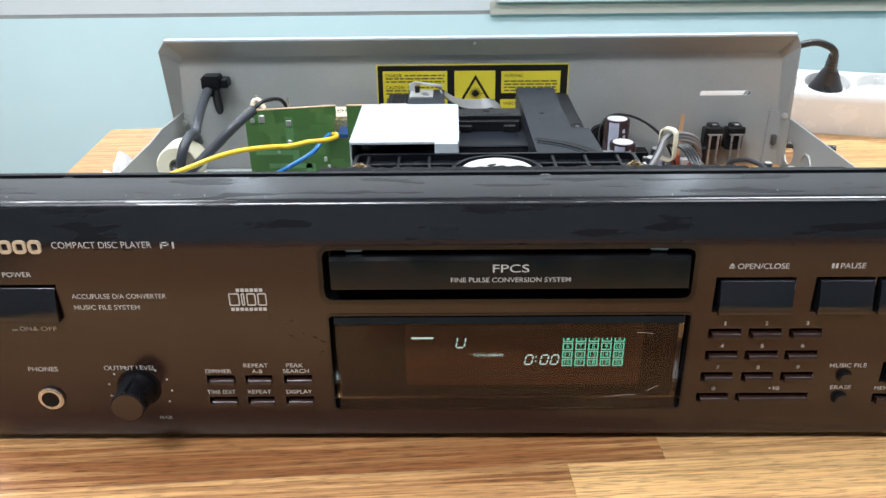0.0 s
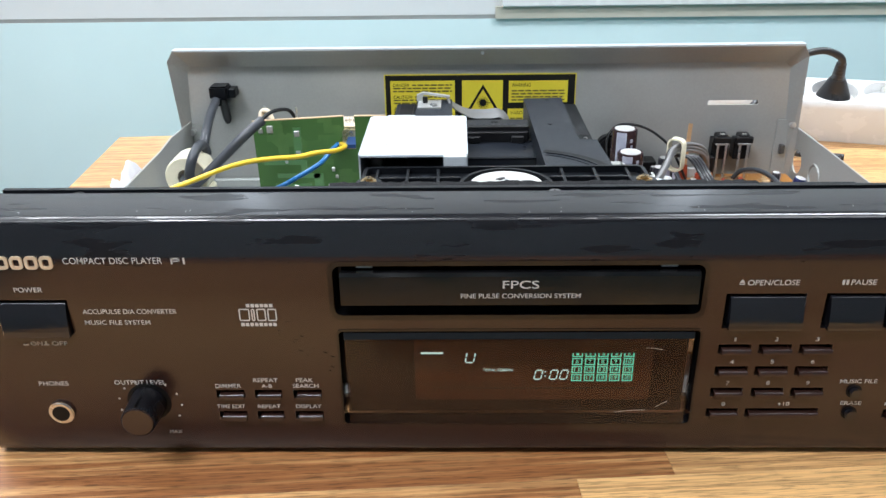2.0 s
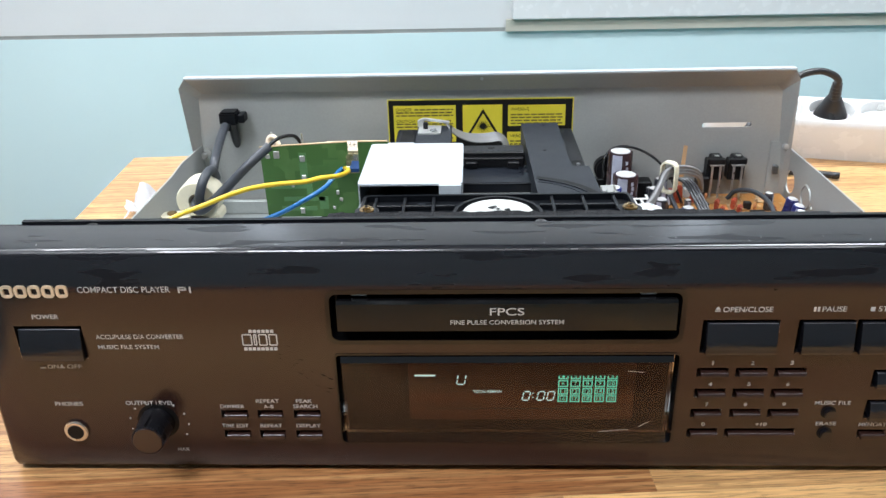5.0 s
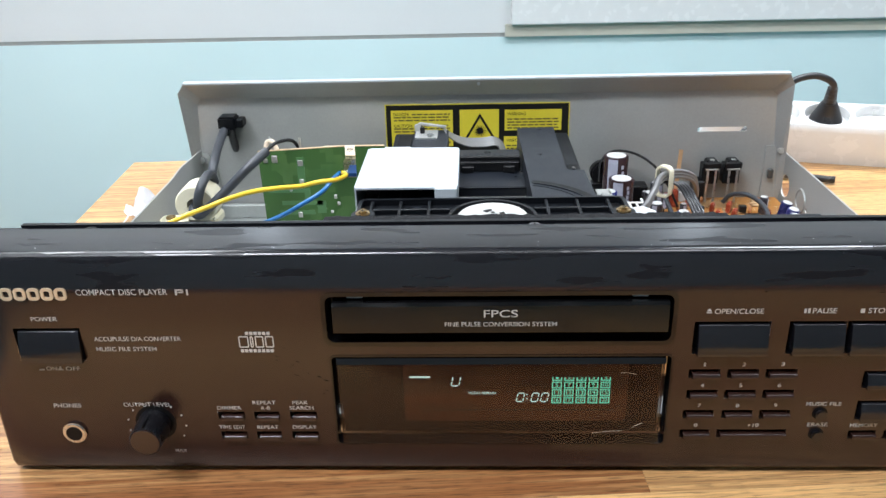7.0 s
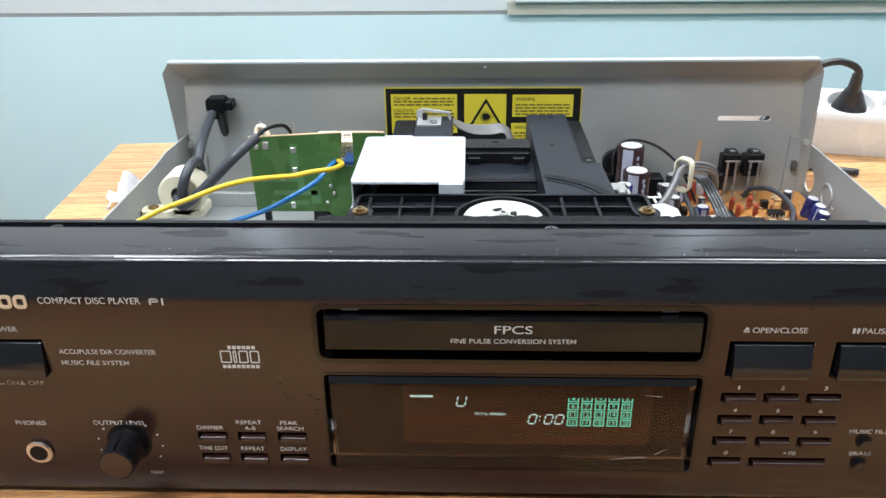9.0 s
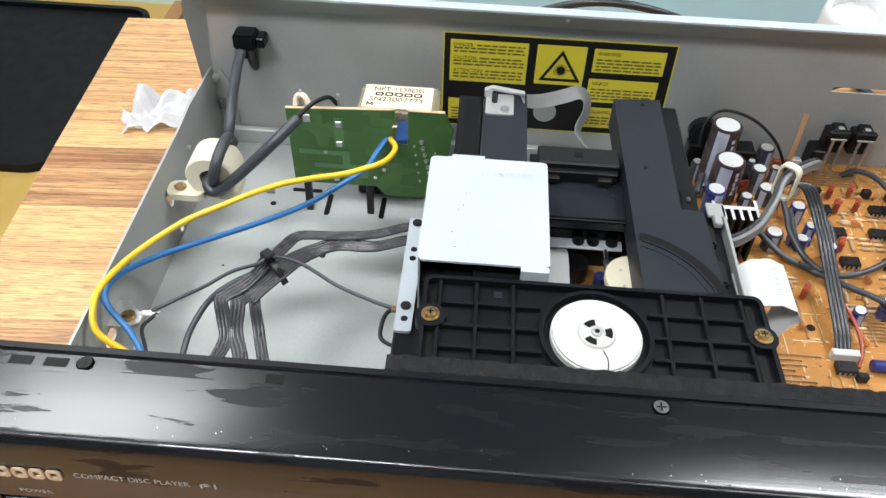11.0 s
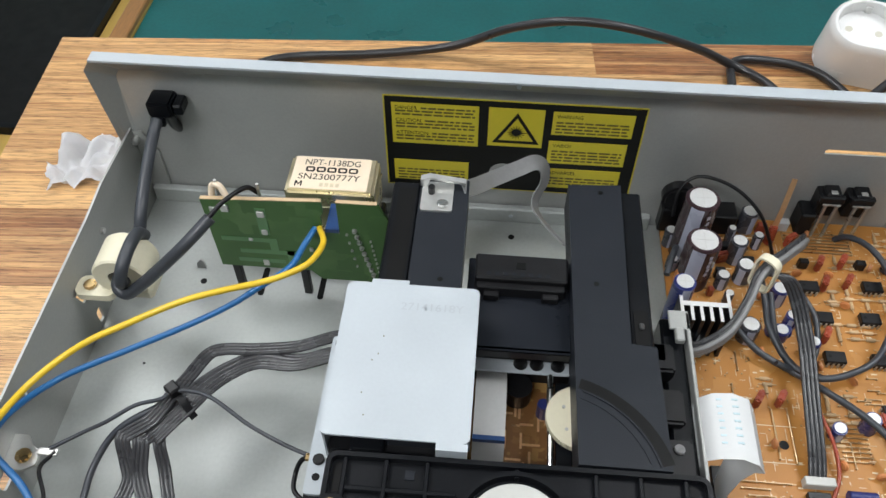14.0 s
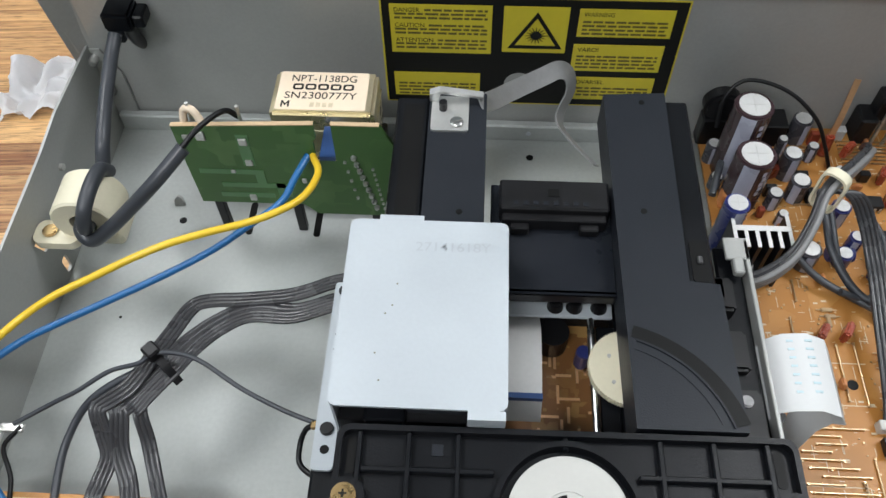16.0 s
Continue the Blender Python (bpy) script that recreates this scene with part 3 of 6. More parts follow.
part("floor_step", box(mesh(), X0 + 1, 82, YB - 5, YB - 0.5, FLOOR, FLOOR + 11, 0.8), M_FLOORSTEEL, player)
for x in (3, -22):
    part("hole", cyl(mesh(), (x, YB - 5.4, FLOOR + 6), 1.3, 0.3, "y", 10), M_WHITESTEEL, chassis)
for fx, fy in ((-180, 80), (190, 80), (-180, 265), (190, 265)):
    part("foot", cyl(mesh(), (fx, fy, 0), 16, FLOOR - 2.1, "z", 24, 17, 0.6), M_BLACKPLASTIC, player)
for x, y in ((-163, 246), (-126, 205), (4, 292)):
    part("hole", cyl(mesh(), (x, y, FLOOR), 1.8, 0.25, "z", 14), M_POCKET, chassis)
part("hole", cyl(mesh(), (-179, 192, FLOOR), 0.7, 0.2, "z", 8), M_POCKET, chassis)
part("raised_tab", prism(mesh(), [(-169, FLOOR), (-164, FLOOR), (-164.5, FLOOR + 6), (-166, FLOOR + 7), (-168.5, FLOOR + 4)], 255, 256.2, "xz"), M_STEEL, chassis)
part("slot", prism(mesh(), outline(-154, -136, 258.5, 261.5, 1.2), FLOOR, FLOOR + 0.25), M_POCKET, chassis)
for x in (-130, -97.5):
    part("slot", prism(mesh(), outline(x - 1.6, x + 1.6, 239, 258, 1.4), FLOOR, FLOOR + 0.3), M_POCKET, chassis)
part("side_screw", cyl(mesh(), (X0, 246, 44), 1.6, 1.6, "x", 10), M_ZINC, player)

# ---- warning label on the rear panel ----
label = part("warning_label", box(mesh(), -67, 66.5, YB - 0.35, YB - 0.05, 29, 91.8), M_INK, back, "black and yellow laser warning label")
part("border", box(mesh(), -67.8, 67.3, YB - 0.2, YB - 0.02, 28.2, 92.6), M_YELLOW, label)
FIELDS = [(-63.5, -18, 60.5, 88, ("DANGER", "CAUTION", "ATTENTION")), (20, 61.5, 72, 87.5, ("WARNING",)), (19.5, 60.5, 51.5, 67.5, ("VARO!",)), (19, 60, 33, 47.5, ("ADVARSEL",)), (-63.5, -22.5, 33, 48, ())]
for x0, x1, z0, z1, heads in FIELDS:
    f = part("yellow_field", box(mesh(), x0, x1, YB - 0.6, YB - 0.35, z0, z1), M_YELLOW, label)
    n = max(len(heads), 1)
    step = (z1 - z0 - 2) / n
    for k in range(n):
        top = z1 - 1 - k * step
        if heads:
            lettering("letters", heads[k], x0 + 2, top - 3.2, 2.4, 1.9 * len(heads[k]), M_INK, label, y=YB - 0.7)
        bm = mesh()
        zz, q = top - (1.5 if n > 1 else 5.5), 0
        rg = random.Random(int(x0 + z0 + k))
        while zz > top - step + 0.8:
            xa = x0 + 2 + (1.9 * len(heads[k]) + 2 if n > 1 and q == 0 and heads else 0)
            while xa < x1 - 3:
                wl = rg.uniform(2, 6)
                box(bm, xa, min(xa + wl, x1 - 2), YB - 0.7, YB - 0.6, zz - 1.1, zz)
                xa += wl + 0.8
            zz -= 2.2
            q += 1
        part("print_block", bm, M_INKSOFT, label)
part("yellow_field", box(mesh(), -13, 15.8, YB - 0.6, YB - 0.35, 62, 88), M_YELLOW, label)
bm = mesh()
tri = [(-10.5, 64.4), (14.3, 64.4), (1.9, 85.2)]
inn = [(-7.4, 66.2), (11.2, 66.2), (1.9, 81.8)]
loft(bm, [[(x, YB - 0.6, z) for x, z in tri], [(x, YB - 0.75, z) for x, z in tri], [(x, YB - 0.75, z) for x, z in inn], [(x, YB - 0.6, z) for x, z in inn]])
part("triangle", bm, M_INK, label)
bm = cyl(mesh(), (1.9, YB - 0.75, 72), 2.3, 0.15, "y", 16)
for k in range(16):
    a = 2 * math.pi * k / 16
    c, s = math.cos(a), math.sin(a)
    r = 4.6 if k else 7.5
    vs = [bm.verts.new((1.9 + p * c - q * s, YB - 0.74, 72 + p * s + q * c)) for p, q in ((1.6, -0.4), (r, -0.12), (r, 0.12), (1.6, 0.4))]
    bm.faces.new(vs)
part("starburst", bm, M_INK, label)
part("round_hole", cyl(mesh(), (-4, YB - 0.8, 42), 7, 0.3, "y", 28), M_STEEL, label)

# ---- front panel ----
PX0, PX1 = -206.0, 218.0
FACE_TOP = 100.0
# openings in the face: x0, x1, z0, z1
TRAY = (-62, 73, 75.5, 97)
GLASS = (-61, 74, 27, 69.5)
BIG = [(-187, -160, 68, 83, "power"), (81, 110, 70, 84.5, "open"), (117, 138.3, 70, 84.5, "pause"), (138.9, 160, 70, 84.5, "stop")]
MID = [(149, 176, 54, 62), (149, 176, 39, 48)]
SMALL = [(x, x + w, z, z + 4) for x, w, z in (
    (-110, 11, 39), (-95, 10.5, 39), (-80, 11, 39), (-110, 11, 29), (-95, 10.5, 29), (-80, 11, 29),
    (81, 12.2, 59), (96, 12.2, 59), (111, 12.2, 59), (81, 12.2, 49.3), (96, 12.2, 49.3), (111, 12.2, 49.3),
    (80.5, 12.2, 39.6), (96, 12.2, 39.6), (111, 12.2, 39.6), (80, 12.2, 30), (95, 28, 30), (148, 11, 29.5), (162, 11, 29.5))]
HOLES = [TRAY, GLASS] + [b[:4] for b in BIG] + MID + SMALL


# the front's parts are laid out at FRONT times smaller, about FRONT_AT, and the finished front is brought to its size below
FRONT, FRONT_AT = 1.0475, Vector((-11, -268, 232))


def laid(y, z):
    """A finished place (y, z) of the front in the layout's measure."""
    return FRONT_AT.y + (y - FRONT_AT.y) / FRONT, FRONT_AT.z + (z - FRONT_AT.z) / FRONT


def face_mesh():
    """The moulded front: flat face with its openings, rounded brow, flat top and under edge."""
    xs = sorted({PX0 + 4, PX1 - 4, *[h[0] for h in HOLES], *[h[1] for h in HOLES]})
    zs = sorted({17.0, FACE_TOP, *[h[2] for h in HOLES], *[h[3] for h in HOLES]})
    prof = [(12, 13), (4, 13), (1.2, 14)] + [(0, z) for z in zs]
    prof += [laid(y, z) for y, z in ((13.4, 97), (14.0, 101), (14.7, 104.5), (15.3, 106.6), (16.2, 107.9), (17.4, 108.4), (19.0, 108.6), (34, 108.4), (42.4, 108.2), (43.2, 105.4), (51, 105.2), (51, 101))]
    cols = [(PX0, 9.0)] + [(PX0 + 1.2, 3.5), (PX0 + 2.5, 1.2)] + [(x, 0.0) for x in xs] + [(PX1 - 2.5, 1.2), (PX1 - 1.2, 3.5), (PX1, 9.0)]
    bm = bmesh.new()
    vs = [[bm.verts.new((x, min(y + back_ * (1 if y < 20 else 0), 51), z)) for y, z in prof] for x, back_ in cols]
    flat = [k for k in range(len(prof) - 1) if prof[k][0] == 0 and prof[k + 1][0] == 0]
    for i in range(len(cols) - 1):
        for k in range(len(prof) - 1):
            if k in flat:
                cx, cz = (cols[i][0] + cols[i + 1][0]) / 2, (prof[k][1] + prof[k + 1][1]) / 2
                if any(h[0] < cx < h[1] and h[2] < cz < h[3] for h in HOLES):
                    continue
            fc = bm.faces.new((vs[i][k], vs[i + 1][k], vs[i + 1][k + 1], vs[i][k + 1]))
            fc.material_index = 1 if prof[k][1] < FACE_TOP else 2 if prof[k + 1][0] < 3.2 else 0
    for col in (vs[0], vs[-1]):
        bm.faces.new(col)
    return bm


panel = part("front_panel", face_mesh(), M_LACQUER, player, "black lacquered front panel with worn smears", smooth=True)
panel.data.materials.append(M_FACE)
panel.data.materials.append(M_BROW)
panel.scale = (FRONT,) * 3
panel.location += (FRONT_AT - FRONT * FRONT_AT) * 0.001


def pocket(h, depth, parent, material=M_POCKET, flare=0.0, r=0.01):
    """The walls and back of an opening."""
    x0, x1, z0, z1 = h
    a, b = outline(x0, x1, z0, z1, max(r, 0.01), 3), outline(x0 + flare, x1 - flare, z0 + flare, z1 - flare, max(r, 0.01), 3)
    bm = mesh()
    rings = [[(x, 0.05, z) for x, z in a], [(x, depth, z) for x, z in b]]
    loft(bm, rings)
    bm.faces.new([bm.verts.new((x, depth, z)) for x, z in b])
    return part("recess", bm, material, parent)


def surround(h, parent):
    """A narrow moulded frame with rounded corners round an opening."""
    x0, x1, z0, z1 = h
    bm = mesh()
    o1, o2 = outline(x0 - 1.2, x1 + 1.2, z0 - 1.2, z1 + 1.2, 4.2, 4), outline(x0 + 0.6, x1 - 0.6, z0 + 0.6, z1 - 0.6, 3, 4)
    o3 = outline(x0 + 2, x1 - 2, z0 + 1.5, z1 - 2.4, 1.5, 4)
    loft(bm, [[(x, -0.02, z) for x, z in o1], [(x, -0.3, z) for x, z in o1], [(x, -0.3, z) for x, z in o2], [(x, 6.5, z) for x, z in o3]])
    return part("surround", bm, M_GLOSSBLACK, parent, smooth=True)


for h in [b[:4] for b in BIG] + MID + SMALL:
    pocket(h, 5, panel)


def wedge(x0, x1, z0, z1, y_top, y_bot, r):
    """A key whose face swells out towards its foot, with a rounded upper edge."""
    prof = [(4, z0), (y_bot + 0.3, z0), (y_bot, z0 + 0.3)]
    for k in range(1, 7):
        f = k / 6
        prof.append((y_bot + (y_top - y_bot) * f ** 1.7, z0 + 0.3 + (z1 - r - z0 - 0.3) * f))
    for a in (25, 45, 65, 90):
        prof.append((y_top + r - r * math.cos(radians(a)), z1 - r + r * math.sin(radians(a))))
    prof.append((4, z1))
    return prism(mesh(), prof, x0, x1, "yz")


for x0, x1, z0, z1, nm in BIG:
    part("key", wedge(x0 + 1.8, x1 - (0.6 if nm != "pause" else 0.1), z0 + 0.1, z1 - 1.2, -0.6, -2.6, 0.8), M_BUTTON, panel, smooth=True, sharp=50)
for x0, x1, z0, z1 in MID:
    part("key", wedge(x0 + 1.6, x1 - 0.6, z0 + 0.1, z1 - 1.2, -0.6, -2.0, 0.7), M_BUTTON, panel, smooth=True, sharp=50)
for x0, x1, z0, z1 in SMALL:
    part("key", wedge(x0 + 1.4, x1 - 0.2, z0 - 0.1, z1 - 1.6, -1.4, -1.6, 0.8), M_FACE, panel, smooth=True, sharp=50)
for z in (42, 32):
    part("round_key", cyl(mesh(), (135, -2.2, z), 2.2, 3, "y", 18, bevel=0.4), M_BUTTON, panel)
    # flat black disc: shade of the key's recess put into colour
    part("recess", cyl(mesh(), (135, -0.06, z), 3, 0.05, "y", 20), M_POCKET, panel)

# tray door
tray = part("tray_well", box(mesh(), TRAY[0] + 2, TRAY[1] - 2, 6, 8, TRAY[2] + 1, TRAY[3] - 1), M_POCKET, panel)
surround(TRAY, tray)
bm = mesh()
prism(bm, [(5, 80.6), (0.5, 80.6), (-2.6, 81.6), (-1.9, 92.8), (-1.0, 94.0), (5, 94.0)], -58.5, 70.5, "yz")
door = part("tray_door", bm, M_GLOSSBLACK, panel)
for x in (-50, 60):
    part("clip", box(mesh(), x - 3, x + 3, 2, 4, 94.4, 95.8, 0.3), M_ZINC, tray)
lettering("letters", "FPCS", 0, 88.2, 3.2, 13, M_PRINT, door, y=-2.4)
lettering("letters", "FINE PULSE CONVERSION SYSTEM", -15, 84.4, 1.9, 43, M_PRINT, door, y=-2.62)

# display window: a proud acrylic block in a black-walled opening
x0, x1, z0, z1 = GLASS
bm = mesh()
ring_o, ring_i = outline(x0 - 0.5, x1 + 0.5, z0 - 0.4, z1 + 0.6, 2.2, 4), outline(x0 + 0.3, x1 - 0.3, z0 + 0.2, z1 - 0.3, 1.6, 4)
loft(bm, [[(x, d, z) for x, z in r] for r, d in ((ring_o, -0.02), (ring_o, -0.25), (ring_i, -0.25), (ring_i, 6.5))])
part("surround", bm, M_GLOSSBLACK, panel, smooth=True)
win = part("display_window", box(mesh(), -58.6, 71.2, -1.6, 1.4, 27.6, 66.0, 0.5, 2), M_SMOKED, panel, "smoked brown display window")
win.visible_shadow = False
# black wedge added for the shadowed gap along the window's top edge
part("top_gap_shade", prism(mesh(), [(3, 66.1), (-0.9, 66.1), (-0.2, 68.6), (3, 68.6)], -58.8, 71.6, "yz"), M_GLOSSBLACK, win)
# streaks in both colours stand for table grain reflected in the window
M_VFDCASE = paint("dark_brown_case_reflected_streaks", (0.030, 0.012, 0.006), 0.5, vary=0.6, scale=14, stretch=(0.5, 1, 9), spec=0.2)
M_VFDBACK = paint("brown_ground_reflected_streaks", (0.16, 0.042, 0.012), 0.35, vary=0.75, scale=14, stretch=(0.5, 1, 9))
vfd = part("display_unit", box(mesh(), -59, 72, 6.9, 9, 28, 68.5), M_VFDCASE, panel)
part("filter", prism(mesh(), outline(-33, 59, 33.5, 61.5, 1.5, 3), 6.72, 6.85, "xz"), M_VFDBACK, vfd, "brown display filter with table-reflection streaks put in its colour")
part("dim_strip", box(mesh(), -26, 54, 6.5, 6.6, 38.8, 39.3), M_VFDDIM, vfd)
VY = 6.6


def segs(x, z, w, h, on, slant=0.8, th=0.48):
    """Seven-segment figure; on: letters of the lit bars."""
    bm = mesh()
    H = {"a": (0, w, h), "g": (0, w, h / 2), "d": (0, w, 0)}
    for k in on:
        if k in H:
            u0, u1, zz = H[k]
            box(bm, x + u0 + slant * zz / h + 0.3, x + u1 + slant * zz / h - 0.3, VY - 0.1, VY, z + zz - th / 2, z + zz + th / 2)
        else:
            u, z0, z1 = {"f": (0, h / 2, h), "b": (w, h / 2, h), "e": (0, 0, h / 2), "c": (w, 0, h / 2)}[k]
            z0, z1 = z0 + 0.3, z1 - 0.3
            q = [bm.verts.new((x + u + slant * zz / h + s * th / 2, VY - 0.1, z + zz)) for zz, s in ((z0, -1), (z0, 1), (z1, 1), (z1, -1))]
            bm.faces.new(q)
    return part("figure", bm, M_VFDWHITE, vfd)


part("bar", box(mesh(), -30.5, -22, VY - 0.1, VY, 54.9, 55.7), M_VFDWHITE, vfd)
segs(-13.4, 51.0, 3.2, 4.6, "bcdef")
segs(13.4, 43.2, 2.7, 4.2, "abcdef")
segs(19.4, 43.2, 2.7, 4.2, "abcdef")
segs(23.4, 43.2, 2.7, 4.2, "abcdef")
for z in (44.4, 46.4):
    part("dot", box(mesh(), 17.6, 18.1, VY - 0.1, VY, z, z + 0.5), M_VFDWHITE, vfd)
lettering("letters", "TOTAL REMAIN", -6.6, 46.8, 1.3, 11.6, M_VFDWHITE, vfd, y=VY)
for r in range(4):
    for c in range(5):
        n = r * 5 + c + 1
        x, z = 28 + c * 4.95, 53.4 - r * 3.7
        bm = mesh()
        top = z + (3.2 if r else 1.7)
        for b in ((x, x + 4.0, z, z + 0.45), (x, x + 0.45, z, top), (x + 3.55, x + 4.0, z, top)) + (((x, x + 4.0, z + 2.75, z + 3.2),) if r else ()):
            box(bm, b[0], b[1], VY - 0.1, VY, b[2], b[3])
        part("track_box", bm, M_VFD, vfd)
        lettering("letters", str(n), x + 2, z + 0.75, 1.0 if not r else 1.75, 1.1 if n < 10 else 2.1, M_VFD, vfd, y=VY, align="CENTER")

# phones jack, level knob
jack = part("phones_jack", cyl(mesh(), (-172, -1.6, 33), 5.0, 1.7, "y", 28, bevel=0.5), M_CHROME, panel, "chrome headphone socket")
bm = cyl(mesh(), (-172, -1.75, 33), 3.4, 0.2, "y", 20)
part("bore", bm, M_POCKET, jack)
KX, KZ = -136.8, 37.6
# no hollow here: a black disc gives the shade round the knob
part("recess", cyl(mesh(), (KX, -0.08, KZ), 8.6, 0.06, "y", 40), M_POCKET, panel)
knob = part("level_knob", cyl(mesh(), (KX, -13, KZ), 6.3, 12.9, "y", 56, 7.1, 0.5), M_KNOB, panel, "black output level knob with a bronze cap", smooth=True)
part("cap", cyl(mesh(), (KX, -13.5, KZ), 5.7, 0.6, "y", 48, 6.0), M_FACE, knob, "bronze-black cap", smooth=True)
for k in range(36):
    a = 2 * math.pi * k / 36
    cx, cz = KX + 6.2 * math.cos(a), KZ + 6.2 * math.sin(a)
    part("flute", box(mesh(), cx - 0.16, cx + 0.16, -13.2, -11.6, cz - 0.16, cz + 0.16), M_GREYPLASTIC, knob)
part("pointer", prism(mesh(), [(KX - 0.35, KZ + 6.0), (KX + 0.35, KZ + 6.0), (KX + 0.35, KZ + 7.0), (KX - 0.35, KZ + 7.0)], -12.5, -1, "xz"), M_GLOSSBLACK, knob)
for k in range(10):
    a = radians(222 - k * 28)
    part("scale_dot", cyl(mesh(), (-136.5 + 12.2 * math.cos(a), -0.12, 36.4 + 11 * math.sin(a)), 0.42, 0.1, "y", 8), M_PRINT, panel)

# printing on the face
for body, x, z, h, w in (
        ("COMPACT DISC PLAYER", -158, 97.6, 2.6, 36), ("POWER", -178.5, 86.2, 2.0, 10.5), ("ACCUPULSE D/A CONVERTER", -155, 77.0, 2.0, 35),
        ("MUSIC FILE SYSTEM", -155, 72.4, 1.9, 24.5), ("ON", -177.5, 63.4, 1.8, 4.5), ("OFF", -169.5, 63.4, 1.8, 6), ("PHONES", -178.5, 45.2, 2.0, 11.5),
        ("OUTPUT LEVEL", -149, 45.6, 2.0, 20), ("MAX", -131, 22.4, 1.6, 5), ("DIMMER", -110, 44.0, 1.8, 10), ("REPEAT", -95, 46.6, 1.8, 9.5), ("A-B", -92, 44.0, 1.7, 4),
        ("PEAK", -78.5, 46.6, 1.8, 6.5), ("SEARCH", -80, 44.0, 1.8, 10), ("TIME EDIT", -110.5, 34.4, 1.8, 11), ("REPEAT", -94.5, 34.4, 1.8, 9), ("DISPLAY", -79.5, 34.4, 1.8, 10),
        ("OPEN/CLOSE", 88, 87.9, 2.2, 18.5), ("PAUSE", 124.8, 87.9, 2.2, 9), ("STOP", 145.5, 87.9, 2.2, 8),
        ("1", 86.5, 64.4, 1.7, 0.7), ("2", 101.5, 64.4, 1.7, 1.3), ("3", 116.5, 64.4, 1.7, 1.3), ("4", 86.2, 54.6, 1.7, 1.4), ("5", 101.3, 54.6, 1.7, 1.3), ("6", 116.5, 54.6, 1.7, 1.3),
        ("7", 86, 45.0, 1.7, 1.3), ("8", 101.2, 45.0, 1.7, 1.3), ("9", 116.3, 45.0, 1.7, 1.3), ("0", 85.5, 35.3, 1.7, 1.4), ("+10", 107, 35.3, 1.7, 4.5),
        ("MUSIC FILE", 129, 45.6, 1.8, 14), ("ERASE", 131, 35.6, 1.8, 8), ("MEMORY", 148, 35.2, 1.8, 11)):
    lettering("letters", body, x, z, h, w, M_PRINT, panel, y=-0.08)
bm = prism(mesh(), [(85, 89.0), (87, 89.0), (86, 90.4)], -0.1, -0.05, "xz")
part("symbol", box(bm, 85, 87, -0.1, -0.05, 88.2, 88.6), M_PRINT, panel)
for boxes in (((121.6, 122.5, 88, 90), (123, 123.9, 88, 90)), ((142.6, 144.2, 88, 89.8),), ((-180.5, -178.3, 63.5, 64.1),), ((-172.6, -170.6, 63.5, 64.1), (-172, -171.2, 64.1, 65.2))):
    bm = mesh()
    for x0, x1, z0, z1 in boxes:
        box(bm, x0, x1, -0.1, -0.05, z0, z1)
    part("symbol", bm, M_PRINT, panel)
# maker's badge and marks as plain shapes
badge = mesh()
for k in range(5):
    x = -188 + k * 5.4
    w = 4.8
    o1, o2 = outline(x, x + w, 95.8, 101.0, 1.6, 3), outline(x + 1.2, x + w - 1.2, 97.0, 99.8, 0.6, 3)
    loft(badge, [[(a, -0.02, b) for a, b in o1], [(a, -0.7, b) for a, b in o1], [(a, -0.7, b) for a, b in o2], [(a, -0.02, b) for a, b in o2]])
part("badge", badge, M_GOLD, panel, "raised gold maker's badge")
bm = mesh()
for x0, x1, z0, z1 in ((-119, -118.3, 97.4, 100), (-119, -115.6, 99.4, 100), (-116.3, -115.6, 98.4, 100), (-118, -115.6, 98.4, 98.9), (-114.6, -113.9, 97.4, 100)):
    box(bm, x0, x1, -0.1, -0.05, z0, z1)
part("model_mark", bm, M_PRINT, panel)
for x0, x1, z0, z1 in ((-94, -84, 79.6, 81), (-96.6, -82.8, 71.6, 73.0)):
    bm = mesh()
    x = x0
    while x < x1 - 0.5:
        box(bm, x, min(x + 1.3, x1), -0.1, -0.05, z0, z1)
        x += 1.7
    part("mark_row", bm, M_PRINT, panel)
for x0, w in ((-97, 4), (-92.4, 1.3), (-90.4, 3.4), (-86.4, 3.4)):
    bm = mesh()
    o1, o2 = outline(x0, x0 + w, 73.8, 79, 0.5, 2), outline(x0 + 0.45, x0 + w - 0.45, 74.3, 78.5, 0.2, 2)
    loft(bm, [[(a, -0.05, b) for a, b in o1], [(a, -0.1, b) for a, b in o1], [(a, -0.1, b) for a, b in o2], [(a, -0.05, b) for a, b in o2]])
    part("mark", bm, M_PRINT, panel)
# screws, notches and the foam strip along the rear of the brow
ledge = part("rear_ledge", box(mesh(), PX0 + 2, PX1 + 6, 51, 53.5, 100, 106.4), M_BLACKPLASTIC, player)
for x in (-171, 23, 180):
    s = part("screw", cyl(mesh(), (x, 47, 105.2), 3.0, 1.0, "z", 18, bevel=0.5), M_INK if x < 0 else M_DARKSCREW, player)
    bm = mesh()
    box(bm, x - 1.7, x + 1.7, 46.7, 47.3, 106.2, 106.3)
    box(bm, x - 0.3, x + 0.3, 45.3, 48.7, 106.21, 106.31)
    part("cross", bm, M_POCKET, s)
for x, w in ((-106, 3), (-181, 4), (-193, 4)):
    part("notch", box(mesh(), x - w, x + w, 45, 48.5, 105.2, 105.5), M_POCKET, player)
bm = mesh()
rf = random.Random(4)
rings = []
